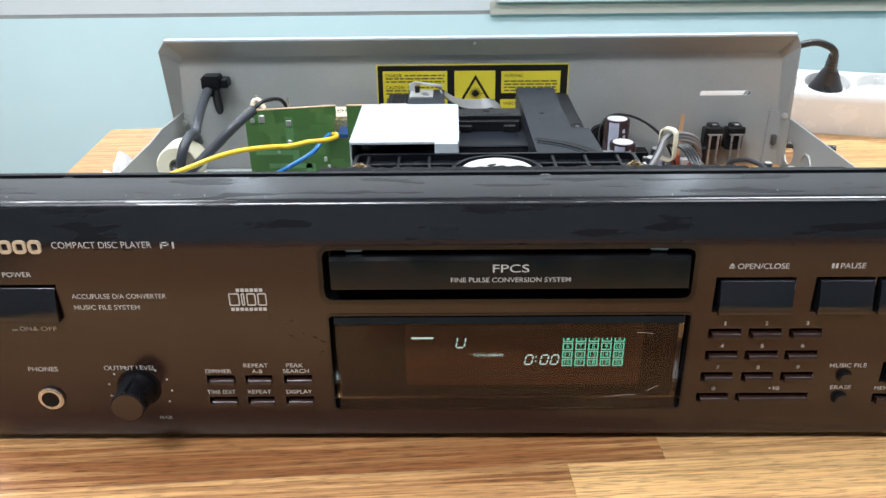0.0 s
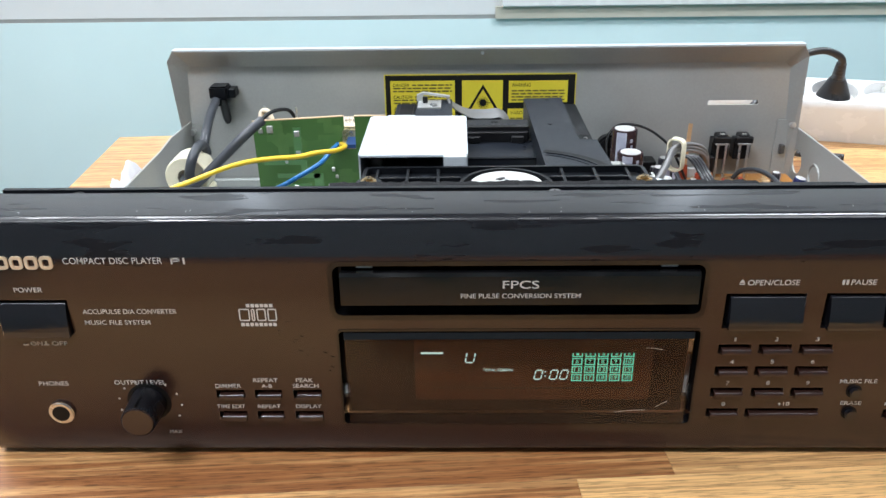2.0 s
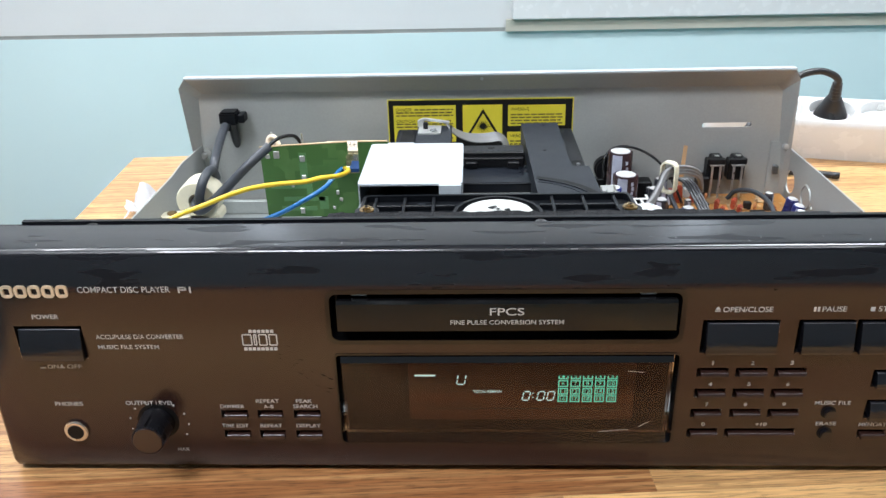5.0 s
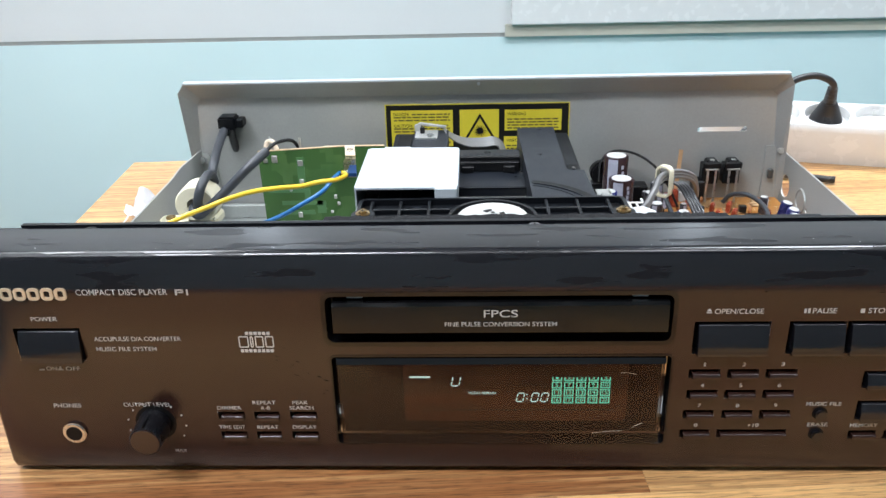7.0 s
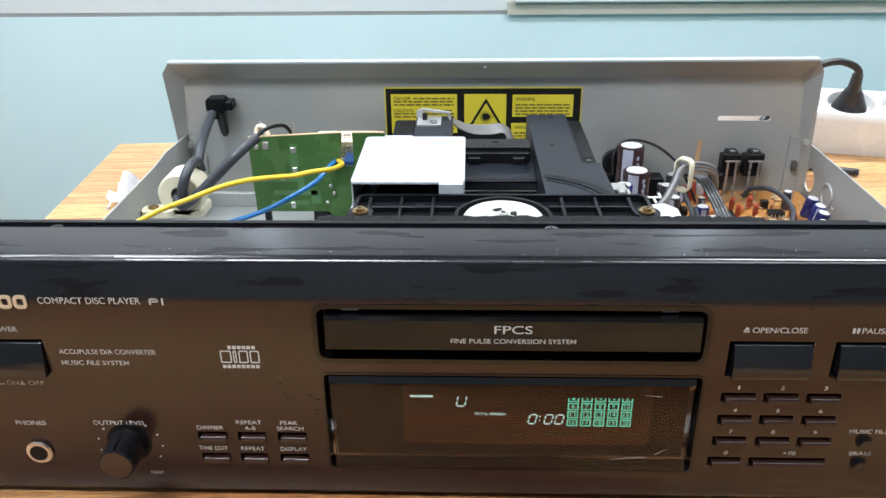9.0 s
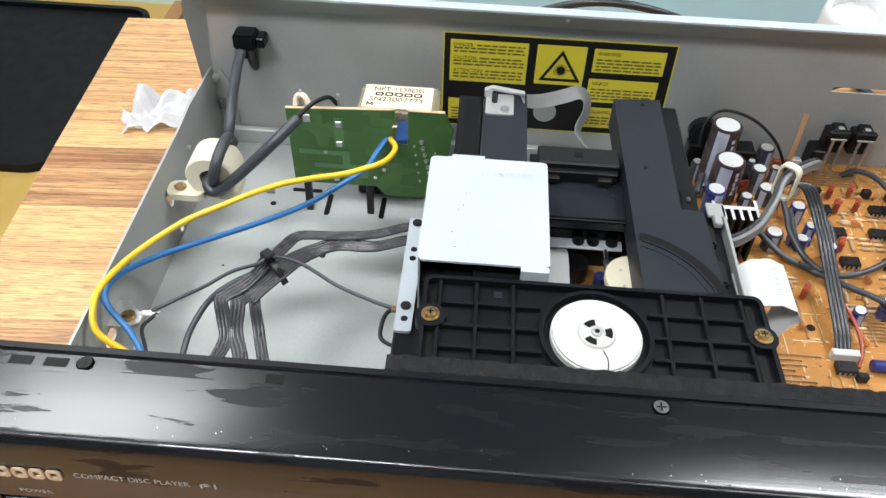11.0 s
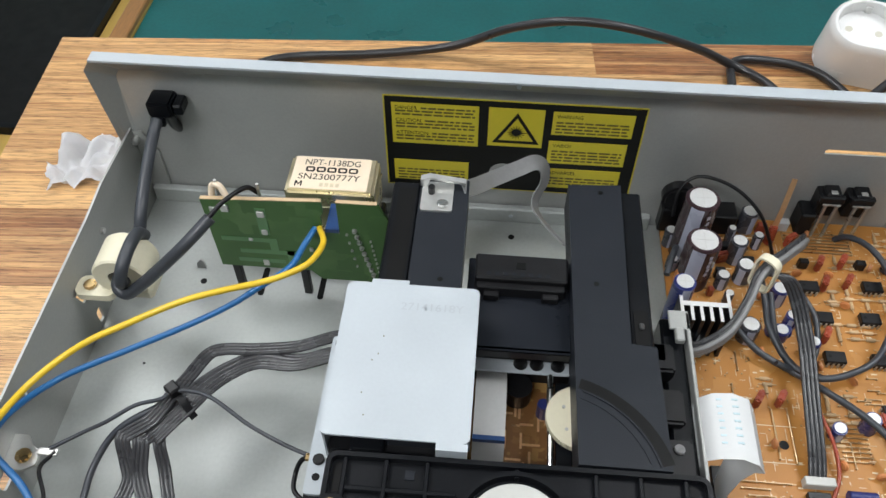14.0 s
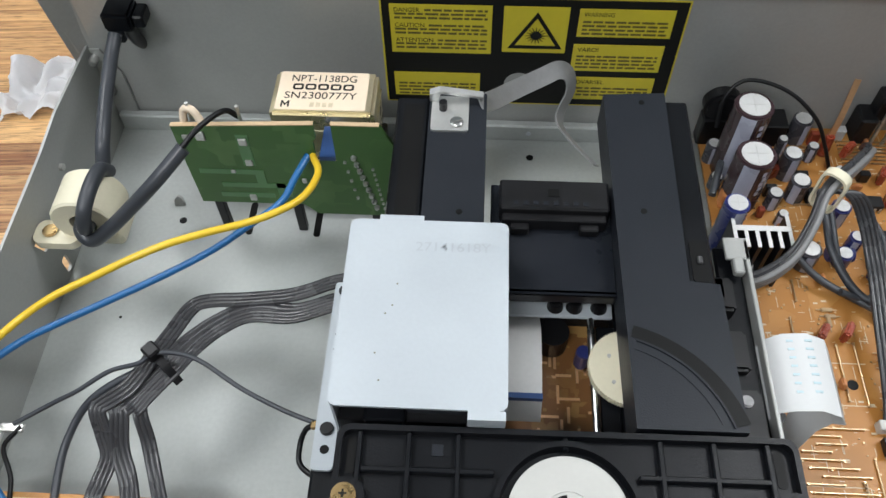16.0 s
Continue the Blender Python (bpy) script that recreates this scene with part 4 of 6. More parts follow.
for k in range(91):
    x = -70 + k * 178 / 90
    a, b = rf.uniform(-0.5, 0.5), rf.uniform(-0.6, 0.6)
    rings.append([(x, 53.6, 97), (x, 53.6, 105.0 + a * 0.4), (x, 54.4, 105.6 + a * 0.7), (x, 60.8, 105.4 + b * 0.7), (x, 61.8 + a, 104.4), (x, 61.8 + b, 97)])
loft(bm, rings, True, True)
part("foam_strip", bm, M_FOAM, player, "strip of black foam")
part("end_block", box(mesh(), 108.5, 148, 53.7, 58.5, 101, 105.2, 0.5), M_BLACKPLASTIC, player)

# ---- disc mechanism ----
drive = part("disc_drive", box(mesh(), -62, -13, 66, 176, 6.1, 40, 1.0), M_BLACKPLASTIC, None, "black plastic disc loading mechanism screwed into the chassis", at=(5, 125, 6.1), category="disc drive")
for b in ((-74, -62.1, 57, 182, 6.1, 60), (70.1, 80, 57, 205, 6.1, 58), (-62, 70, 57, 65.9, 6.1, 70), (-62, 70, 176.1, 186, 6.1, 66), (30, 70, 66, 176, 6.1, 56)):
    part("frame_rail", box(mesh(), *b, 1.0), M_BLACKPLASTIC, drive)
part("lower_board", box(mesh(), -13, 31, 118, 176, 40.4, 42), M_OLDBOARD, drive, "brown circuit board with copper tracks")
bm = mesh()
rg = random.Random(5)
for k in range(26):
    x, y = rg.uniform(2, 26), rg.uniform(128, 160)
    if k % 2:
        box(bm, x, min(x + rg.uniform(3, 9), 30), y, y + 1.0, 42.0, 42.25)
    else:
        box(bm, x, x + 1.0, y, min(y + rg.uniform(3, 9), 168), 42.0, 42.25)
part("copper_tracks", bm, M_COPPER, drive, kind="stuff")
part("dark_motor", cyl(mesh(), (8, 168, 42), 6, 10, "z", 24), M_IC, drive)
part("guide_plate", box(mesh(), -12, 29, 170, 182, 58, 59.5, 0.4), M_WHITESTEEL, drive)
part("guide_rod", cyl(mesh(), (21, 120, 58), 1.4, 58, "y", 12), M_CHROME, drive, "bright steel guide rod")
part("rail", box(mesh(), 23, 30, 118, 168, 40, 57, 0.6), M_BLACKPLASTIC, drive)
for x in (8, 15, 24):
    part("boss", cyl(mesh(), (x, 174, 59.5), 3.2, 4, "z", 16, 2.2, 0.4), M_IC, drive)
part("small_capacitor", cyl(mesh(), (19, 160, 42), 2.8, 10, "z", 14, bevel=0.4), M_CAPBLUE, drive)
# cream gear, half under the arm
bm = mesh()
n = 168
ro = [(14.5 if k % 2 else 14.0) for k in range(n)]
prism(bm, [(33 + ro[k] * math.cos(2 * math.pi * k / n), 149 + ro[k] * math.sin(2 * math.pi * k / n)) for k in range(n)], 60, 63)
gear = part("loading_gear", bm, M_CREAM, drive, "cream nylon loading gear")
for gx, gy in ((27, 143), (26, 153)):
    part("peg", cyl(mesh(), (gx, gy, 63), 0.7, 0.4, "z", 10), M_HUB, gear)
# silver flat cable rising beside the cover
ribbon("flat_cable", [(-4, 132, 52), (-4, 138, 60), (-4, 150, 62), (-4, 164, 61), (-4, 174, 54)], 13, 0.4, M_FFCBACK, drive, "silver flat flexible cable")
part("cable_end", box(mesh(), -10.5, 2.5, 136, 138, 60, 62.5), M_BLUETAPE, drive)
# tray deck and sensor flap
bm = mesh()
box(bm, -17, 27.5, 168, 216, 77, 79, 0.6)
box(bm, -17, 27.5, 168, 170, 73, 79, 0.5)
part("tray_deck", bm, M_DECK, drive, "satin black tray deck")
bm = mesh()
box(bm, -14, 25.5, 198, 211.5, 79, 88, 0.8)
box(bm, -13, 24.5, 195, 198.5, 79, 85, 0.4)
for x in (-8, 17):
    box(bm, x - 2, x + 5, 192.5, 196, 79, 83, 0.5)
flap = part("sensor_bar", bm, M_IC, drive, "glossy black bar with moulded number")
part("socket", box(mesh(), 3.5, 7.5, 203.5, 207, 87.6, 88.2), M_POCKET, flap)
for k in range(8):
    part("raised_figure", box(mesh(), -9 + k * 3.6, -7.2 + k * 3.6, 199.6, 201.4, 88, 88.2), M_GREYPLASTIC, flap)
# left arm
bm = prism(mesh(), outline(-42, -19.5, 120, 254, 0.8, 2), 70, 88.5)
arm = part("left_arm", bm, M_GREYPLASTIC, drive, "long dark grey plastic arm")
part("channel", box(mesh(), -55, -42.2, 116, 253, 60, 86.5, 0.8), M_BLACKPLASTIC, arm)
part("channel_slot", box(mesh(), -52, -44, 184, 249, 86.52, 86.7), M_POCKET, arm)
part("hole", cyl(mesh(), (-28.5, 195, 88.5), 1.2, 0.15, "z", 12), M_POCKET, arm)
bk = part("bracket", prism(mesh(), outline(-41, -26.5, 233, 251, 1.2, 3), 88.5, 89.5), M_ZINC, arm, "bright metal bracket")
part("screw", cyl(mesh(), (-31, 237, 89.5), 2.6, 1.3, "z", 16, bevel=0.5), M_CHROME, bk)
part("switch_stem", cyl(mesh(), (-36.5, 244, 89.5), 1.6, 4, "z", 12), M_IC, bk)
part("bent_tab", prism(mesh(), [(-42, 89.5), (-42, 93.2), (-38, 95.0), (-21, 92.5), (-21, 91.4), (-37.5, 93.6), (-39, 89.5)], 248, 251, "xz"), M_ZINC, bk)
# right arm with its stepped side and guide groove
pts = [(28, 116), (61.5, 116), (60, 168), (50, 169), (50.5, 256.5), (26.3, 255)]
arm2 = part("right_arm", prism(mesh(), pts, 72, 88.8), M_GREYPLASTIC, drive, "broad dark grey plastic arm with a curved groove")
part("side_step", box(mesh(), 50.6, 60, 169.5, 256, 62, 85, 0.8), M_BLACKPLASTIC, arm2)
part("catch", prism(mesh(), outline(52.5, 58.5, 171, 188, 1, 2), 85, 85.4), M_POCKET, arm2)
part("catch_pin", box(mesh(), 54.4, 56.4, 178, 181, 85.4, 86.6, 0.4), M_DARKSCREW, arm2)
for x, y in ((37.2, 197.7), (41, 251)):
    part("hole", cyl(mesh(), (x, y, 88.8), 1.2, 0.15, "z", 12), M_POCKET, arm2)
def arc_band(r0, r1, z0, z1):
    rings = []
    for k in range(25):
        a = radians(80 - k * 2.8)
        c, q = math.cos(a), math.sin(a)
        if 17 + r0 * c > 28.3 and 106 + r0 * q > 116.5:
            rings.append([(17 + r * c, 106 + r * q, z) for r, z in ((r0, z0), (r1, z0), (r1, z1), (r0, z1))])
    return loft(mesh(), rings, True, True)


# groove's shade put into colour: a near-black band lying on the arm
part("groove", arc_band(42.6, 47.0, 88.75, 88.95), M_POCKET, arm2)
part("groove_lip", arc_band(41.6, 42.3, 88.7, 89.4), M_GREYPLASTIC, arm2)
part("groove_lip", arc_band(38.6, 39.0, 88.7, 89.1), M_GREYPLASTIC, arm2)
# white metal cover
bm = mesh()
prism(bm, outline(-64.7, -11.2, 115.5, 183.5, 2.5, 3), 97.4, 98.4)
cover = part("metal_cover", bm, M_WHITESTEEL, drive, "pale sheet-metal cover with a stamped number")
for b in ((-64.7, -63.9, 118, 182, 66, 97.38), (-12, -11.2, 118, 182, 88, 97.38), (-63, -12, 182.6, 183.4, 80, 97.38), (-23, -11.8, 112.6, 113.4, 88, 98.4), (-55, -40, 183.5, 185.5, 97.4, 98.4)):
    part("flange", box(mesh(), *b), M_WHITESTEEL, cover)
part("lip", box(mesh(), -23, -11.8, 113.4, 115.5, 97.4, 98.4), M_WHITESTEEL, cover)
# darker tone stands for the relief shade of the stamped figures
M_STAMP = paint("stamp_shade_metal", (0.43, 0.46, 0.49), 0.35, 0.3, vary=0.05)
lettering("stamped_number", "27141618Y", -42, 171, 3.6, 25, M_STAMP, cover, face="top", y=98.5)
for x, y in ((-50, 124), (-52, 133), (-48, 150), (-50, 147), (-47, 158)):
    part("pit", cyl(mesh(), (x, y, 98.4), 0.3, 0.06, "z", 8), M_INKSOFT, cover)
# black block fills the hollow under the cover in place of its shade
part("shade_filler", box(mesh(), -63, -13, 117, 175, 62, 84), M_IC, drive)
# zinc strips at the sides
bm = mesh()
prism(bm, outline(-74, -66.5, 108, 180, 1.5, 3), 60.3, 62)
st = part("side_bracket", bm, M_WHITESTEEL, drive, "white metal side bracket with screws")
for y in (176, 122):
    part("screw", cyl(mesh(), (-70, y, 62), 2.4, 1.4, "z", 14, bevel=0.4), M_IC, st)
for y in (115, 152, 158):
    part("hole", cyl(mesh(), (-70, y, 62), 1.6, 0.15, "z", 12), M_POCKET, st)
bm = box(mesh(), 80.4, 82, 112, 205, 28, 63, 0.3)
box(bm, 73, 82, 196, 206, 61.5, 63, 0.3)
sp = part("side_plate", bm, M_STEEL, drive, "grey steel side plate")
for b in ((63, 73, 172, 186, 56, 66), (64, 76, 150, 166, 52, 62), (64, 77, 118, 142, 50, 64)):
    part("catch_block", box(mesh(), *b, 1.2, 2), M_IC, drive)
part("loop_tab", box(mesh(), 75, 79, 189, 196, 61, 64.5, 0.6), M_STEEL, drive)
for x, y, z in ((71, 122, 64), (71, 137, 64)):
    part("screw", cyl(mesh(), (x, y, z), 2.2, 1.4, "z", 14, bevel=0.4), M_DARKSCREW, drive)

# disc clamp: ribbed black plate with a white puck
clamp = part("clamp_plate", prism(mesh(), outline(-62, 77, 68, 115, 4, 3), 70, 86.8), M_BLACKPLASTIC, drive, "black ribbed disc clamp plate")
bm = mesh()
o, i_ = outline(-62, 77, 68, 115, 4, 3), outline(-60.2, 75.2, 69.8, 113.2, 2.6, 3)
loft(bm, [[(x, y, 85) for x, y in o], [(x, y, 90) for x, y in o], [(x, y, 90) for x, y in i_], [(x, y, 85) for x, y in i_]])
part("rim", bm, M_BLACKPLASTIC, clamp)
HX, HY = 7.5, 89.5
for x in (-55, -40, -25, 36, 52, 68):
    part("rib", box(mesh(), x - 0.8, x + 0.8, 70, 113, 85, 89.4, 0.25), M_BLACKPLASTIC, clamp)
for y in (80, 90.5, 102):
    for x0, x1 in ((-54, -14 if y != 90.5 else -15), (29 if y != 90.5 else 30, 68)):
        part("rib", box(mesh(), x0, x1, y - 0.8, y + 0.8, 85, 89.3, 0.25), M_BLACKPLASTIC, clamp)
for a in (90,):
    part("rib", box(mesh(), HX - 0.8, HX + 0.8, HY + 20, 113, 85, 89.3, 0.25), M_BLACKPLASTIC, clamp)
bm = mesh()
n = 48
rr = [[(HX + r * math.cos(2 * math.pi * k / n), HY + r * math.sin(2 * math.pi * k / n), z) for k in range(n)] for r, z in ((22.5, 85), (22.5, 90), (20.8, 90), (20.0, 86))]
loft(bm, rr)
part("ring", bm, M_BLACKPLASTIC, clamp, smooth=True)
for b in ((-33, -29.5, 107, 110.5), (14, 17, 70, 73)):
    part("mould_mark", box(mesh(), *b, 86.8, 87.2), M_GREYPLASTIC, clamp)
puck = part("puck", cyl(mesh(), (HX, HY, 84), 18.0, 6.2, "z", 56, bevel=0.8), M_HUB, clamp, "white plastic clamp puck", smooth=True)
part("boss", cyl(mesh(), (HX, HY, 90.2), 7.6, 0.9, "z", 36, 7.0), M_HUB, puck, smooth=True)
for k in range(3):
    bm = mesh()
    a0 = radians(95 + 120 * k)
    ring = []
    for q in range(6):
        a = a0 + radians(q * 10)
        ring.append([(HX + r * math.cos(a), HY + r * math.sin(a), z) for r, z in ((3.4, 91.15), (6.2, 91.15), (6.2, 91.3), (3.4, 91.3))])
    loft(bm, ring, True, True)
    part("slot", bm, M_POCKET, puck)
part("pin", cyl(mesh(), (HX, HY, 91.1), 2.2, 0.8, "z", 20), M_ZINC, puck)
part("pin_bore", cyl(mesh(), (HX, HY, 91.95), 1.0, 0.1, "z", 14), M_POCKET, puck)
wire("scratch", [(HX + 2, HY - 8, 90.25), (HX + 3.4, HY - 12, 90.25), (HX + 3.2, HY - 17, 90.25)], 0.22, M_GREYPLASTIC, puck)
for x in (-58, 73):
    part("lug", prism(mesh(), outline(x - 6, x + 6, 88, 99, 5, 4), 85, 90.2), M_BLACKPLASTIC, clamp)
    s = part("screw", cyl(mesh(), (x, 93.5, 90.2), 3.7, 1.0, "z", 24, bevel=0.3), M_BRASS, clamp, "brass-coloured screw")
    part("head", cyl(mesh(), (x, 93.5, 91.2), 2.3, 1.2, "z", 18, bevel=0.5), M_BRASS, s)
    bm = mesh()
    box(bm, x - 1.2, x + 1.2, 93.2, 93.8, 92.4, 92.5)
    box(bm, x - 0.3, x + 0.3, 92.3, 94.7, 92.41, 92.51)
    part("cross", bm, M_POCKET, s)
for x0, x1 in ((-59, -56), (70, 73)):
    for y0, y1 in ((71, 84), (101, 112)):
        part("slot", prism(mesh(), outline(x0, x1, y0, y1, 1, 2), 86.8, 87.05), M_POCKET, clamp)

clamp.scale = (0.963, 1, 1)
clamp.location.x -= 0.0006
clamp.location.y -= 0.0028
clamp.location.z += 0.0040
clamp.rotation_euler.z = radians(0.4)

# ---- transformer and supply board ----
trafo = part("transformer", box(mesh(), -117, -70, 273, 300, 26, 55.5, 1.6, 2), M_GOLDTIN, None, "gold-coloured tin-cased transformer behind the supply board", at=(-93, 286, 6), category="transformer")
tl = part("sticker", prism(mesh(), outline(-114.5, -74, 275, 298.5, 1, 3), 55.5, 55.75), M_LABEL, trafo, "peach paper label")
lettering("letters", "NPT-1138DG", -109, 292.3, 4.2, 29.5, M_INK, tl, face="top", y=55.85)
lettering("letters", "SN2300777Y", -111, 281.6, 4.2, 32.5, M_INK, tl, face="top", y=55.85)
part("letter", prism(mesh(), [(-112 + 3.8 * u, 276.4 + 3.9 * v) for u, v in ((0, 0), (0.2, 0), (0.2, 0.62), (0.5, 0.2), (0.8, 0.62), (0.8, 0), (1, 0), (1, 1), (0.8, 1), (0.5, 0.52), (0.2, 1), (0, 1))], 55.78, 55.85), M_INK, tl)
bm = mesh()
for k in range(5):
    x = -108 + k * 5.7
    o1, o2 = outline(x, x + 4.9, 287.2, 290.9, 1, 2), outline(x + 1, x + 3.9, 288.1, 290, 0.4, 2)
    loft(bm, [[(a, b, 55.76) for a, b in o1], [(a, b, 55.9) for a, b in o1], [(a, b, 55.9) for a, b in o2], [(a, b, 55.76) for a, b in o2]])
part("maker_mark", bm, M_INK, tl)
bm = mesh()
for k in range(4):
    box(bm, -99 + k * 2.8, -97.1 + k * 2.8, 276.8, 279.4, 55.76, 55.85)
part("date_bars", bm, M_SILK, tl)
part("core", box(mesh(), -119, -68, 275, 298, -7.9, 26, 1), M_IC, trafo)
trafo.scale = (0.96, 0.96, 1)
trafo.location += Vector((0.004, -0.015, 0.014))
part("case_seam", box(mesh(), -117.4, -69.6, 272.6, 300.4, 44, 45.2, 0.4), M_GOLDTIN, trafo)
supply = part("supply_board", prism(mesh(), [(-146, 29.5), (-99.5, 29.5), (-94, 23), (-64, 23), (-57, 71), (-62, 82), (-81.5, 82), (-81.5, 61), (-90, 61), (-90, 72), (-88.5, 74), (-88.5, 82), (-147, 79)], 240.5, 242.1, "xz"), M_GREENBOARD, None, "upright green supply circuit board in the chassis", at=(-105, 241, 19), category="circuit board")
part("board_edge", prism(mesh(), [(-147, 79), (-88.5, 82), (-88.5, 82.5), (-147, 79.5)], 240.3, 242.3, "xz"), M_BOARDEDGE, supply)
part("board_edge", box(mesh(), -81.5, -62, 240.3, 242.3, 82, 82.5), M_BOARDEDGE, supply)
part("board_edge", box(mesh(), -90, -81.5, 240.3, 242.3, 60.6, 61), M_BOARDEDGE, supply)
for x in (-140, -104, -68):
    part("post", box(mesh(), x - 2, x + 2, 242.2, 246, 6.1, 34, 0.4), M_IC, supply)
for x, z, w, h in ((-136, 74, 4, 5), (-142, 73, 3, 3), (-119, 71, 3.5, 4), (-119, 58, 3, 3.5), (-97, 47, 2, 3), (-95, 42, 2, 2.5), (-122, 34, 3, 4), (-127, 52, 2, 2), (-100, 36, 2, 2)):
    part("solder_pad", box(mesh(), x - w / 2, x + w / 2, 239.6, 240.5, z - h / 2, z + h / 2, 0.3), M_SOLDER, supply)
for k in range(9):
    part("solder_joint", cyl(mesh(), (-74 + 0.9 * k, 239.0, 63 - k * 4.2), 1.0, 1.6, "y", 8, 1.4), M_SOLDER, supply)
    part("solder_joint", cyl(mesh(), (-66.5 + 0.4 * k, 239.6, 56 - k * 3.4), 0.6, 1.0, "y", 8), M_SOLDER, supply)
for k in range(5):
    part("solder_joint", cyl(mesh(), (-78 + 0.8 * k, 239.6, 60 - k * 6), 0.7, 1.0, "y", 8), M_SOLDER, supply)
bm = mesh()
for x0, x1, z0, z1 in ((-142, -118, 50, 53), (-118, -114, 44, 53), (-134, -106, 41, 44), (-121.5, -116.5, 56, 75), (-110, -104, 35, 44), (-136, -112, 34, 37)):
    box(bm, x0, x1, 240.2, 240.48, z0, z1)
part("track", bm, M_GREENTRACK, supply)
part("tape", box(mesh(), -88.3, -81.7, 239.8, 257, 61.2, 63.6), M_BLUETAPE, supply, "piece of blue tape")
wire("bridge_wire", [(-142, 243, 78), (-141, 245, 84), (-137, 244, 85), (-134, 242, 80)], 1.6, M_LABEL, supply)
for x, z in ((-139, 88), (-119, 87)):
    part("pin", cyl(mesh(), (x, 245, 60), 0.8, z - 60, "z", 8), M_SOLDER, supply)

# ---- mains cord, ferrite and the two thick wires ----
relief = part("strain_relief", box(mesh(), -189, -176, 295, 308, 78.5, 88, 1.2, 2), M_BLACKPLASTIC, back, "black cord strain relief")
part("clamp_nose", box(mesh(), -176, -171, 297, 307, 79.5, 86, 0.8), M_BLACKPLASTIC, relief)
part("clamp_nose", box(mesh(), -187.5, -180, 292, 295.5, 75, 80, 0.8), M_BLACKPLASTIC, relief)
wire("mains_cord", [(-184, 293, 79), (-184, 283, 76), (-181, 260, 73), (-178, 240, 69), (-179, 232, 60), (-182, 222, 53)], 3.0, M_GREYCABLE, player, "grey mains cord looped through the ferrite")
wire("cord_loop", [(-175, 230, 62), (-175, 225, 69), (-175, 215, 71), (-176, 206, 68), (-178, 203, 61), (-180, 206, 55), (-181, 214, 53)], 3.0, M_GREYCABLE, player, "grey mains cord looped through the ferrite")
wire("cord_end", [(-184, 216, 53), (-184, 207, 51), (-179, 204, 49), (-170, 205, 56), (-160, 208, 65), (-147, 213, 77), (-136, 224, 85)], 3.0, M_GREYCABLE, player, "grey mains cord looped through the ferrite")
wire("core_wire", [(-137, 223, 85), (-131, 232, 88), (-124, 243, 86), (-120, 246, 80)], 1.2, M_IC, player)
bm = mesh()
n = 36
FX, FZ = -183, 53
rr = [[(FX + r * math.cos(2 * math.pi * k / n), y, FZ + r * math.sin(2 * math.pi * k / n)) for k in range(n)] for r, y in ((5.5, 209), (12.5, 209), (13.4, 210), (13.4, 227), (12.5, 228), (5.5, 228), (5.5, 209))]
loft(bm, rr)
ferrite = part("ferrite_holder", bm, M_CREAM, None, "cream plastic ferrite core holder with a looped cord", smooth=True, at=(-183, 217, 40), category="ferrite core")
part("lug", prism(mesh(), outline(-207.8, -188, 205, 217, 4, 4), 40, 44), M_CREAM, ferrite)
part("foot_block", box(mesh(), -196, -170, 209, 227, 38, 45, 1.5), M_CREAM, ferrite)
part("screw", cyl(mesh(), (-201, 211, 44), 3.2, 1.6, "z", 16, bevel=0.5), M_BRASS, ferrite)
wire("yellow_wire", [(-91, 240, 64), (-87, 229, 66), (-91, 215, 68), (-101, 205, 70), (-111, 201, 69), (-125, 195, 70), (-139, 189, 70), (-152, 183, 68), (-166, 177, 64), (-181, 170, 60), (-195, 160, 55), (-203, 144, 56), (-205, 122, 62), (-204, 109, 63), (-201, 100, 56), (-190, 98, 46), (-178, 97, 39), (-168, 98, 30)], 1.5, M_YELLOWWIRE, player, "thick yellow insulated wire")
wire("blue_wire", [(-93, 240, 64), (-97, 230, 62), (-102, 220, 58), (-115, 212, 52), (-129, 203, 47), (-147, 192, 44), (-171, 177, 43), (-185, 168, 43), (-196, 159, 44), (-204, 143, 50), (-206, 127, 56), (-204, 118, 53), (-192, 109, 46), (-183, 99, 40), (-174, 89, 34)], 1.5, M_BLUEWIRE, player, "thick blue insulated wire")

# ---- switch board behind the front panel, and the flat wires ----
sw = part("switch_board", box(mesh(), -203, -117, 66, 106, 28, 29.6), M_BROWNBOARD, None, "small brown power switch board behind the front panel", at=(-160, 86, 28), category="circuit board")
for b in ((-201, -163, 88, 104), (-199, -166, 100, 104)):
    part("silkscreen", box(mesh(), b[0], b[1], b[2], b[2] + 0.5, 29.6, 29.7), M_SILK, sw)
bm = mesh()
for x0, x1, y0, y1 in ((-201, -200.5, 88, 104), (-163.5, -163, 88, 104), (-201, -163, 103.5, 104)):
    box(bm, x0, x1, y0, y1, 29.6, 29.72)
for k in range(5):
    box(bm, -197 + k * 2.6, -195 + k * 2.6, 97, 99.5, 29.6, 29.72)
part("silkscreen", bm, M_SILK, sw)
for b in ((-190, 92, 7), ):
    part("varistor", cyl(mesh(), (b[0] - 1, b[1] - 3, 38), 7.0, 5.5, "x", 24, bevel=1.8), M_CYAN, sw, "blue disc component")
part("connector", box(mesh(), -158, -118, 88, 91, 29.6, 36, 0.4), M_IC, sw)
for x in (-156, -141, -128):
    for k in range(4):
        part("solder_joint", cyl(mesh(), (x - 4 + 2.6 * k, 98.5, 29.6), 1.3, 1.3, "z", 8, 0.5), M_SOLDER, sw)
    part("print_outline", box(mesh(), x - 6, x + 7, 101, 101.8, 29.6, 29.75), M_SILK, sw)
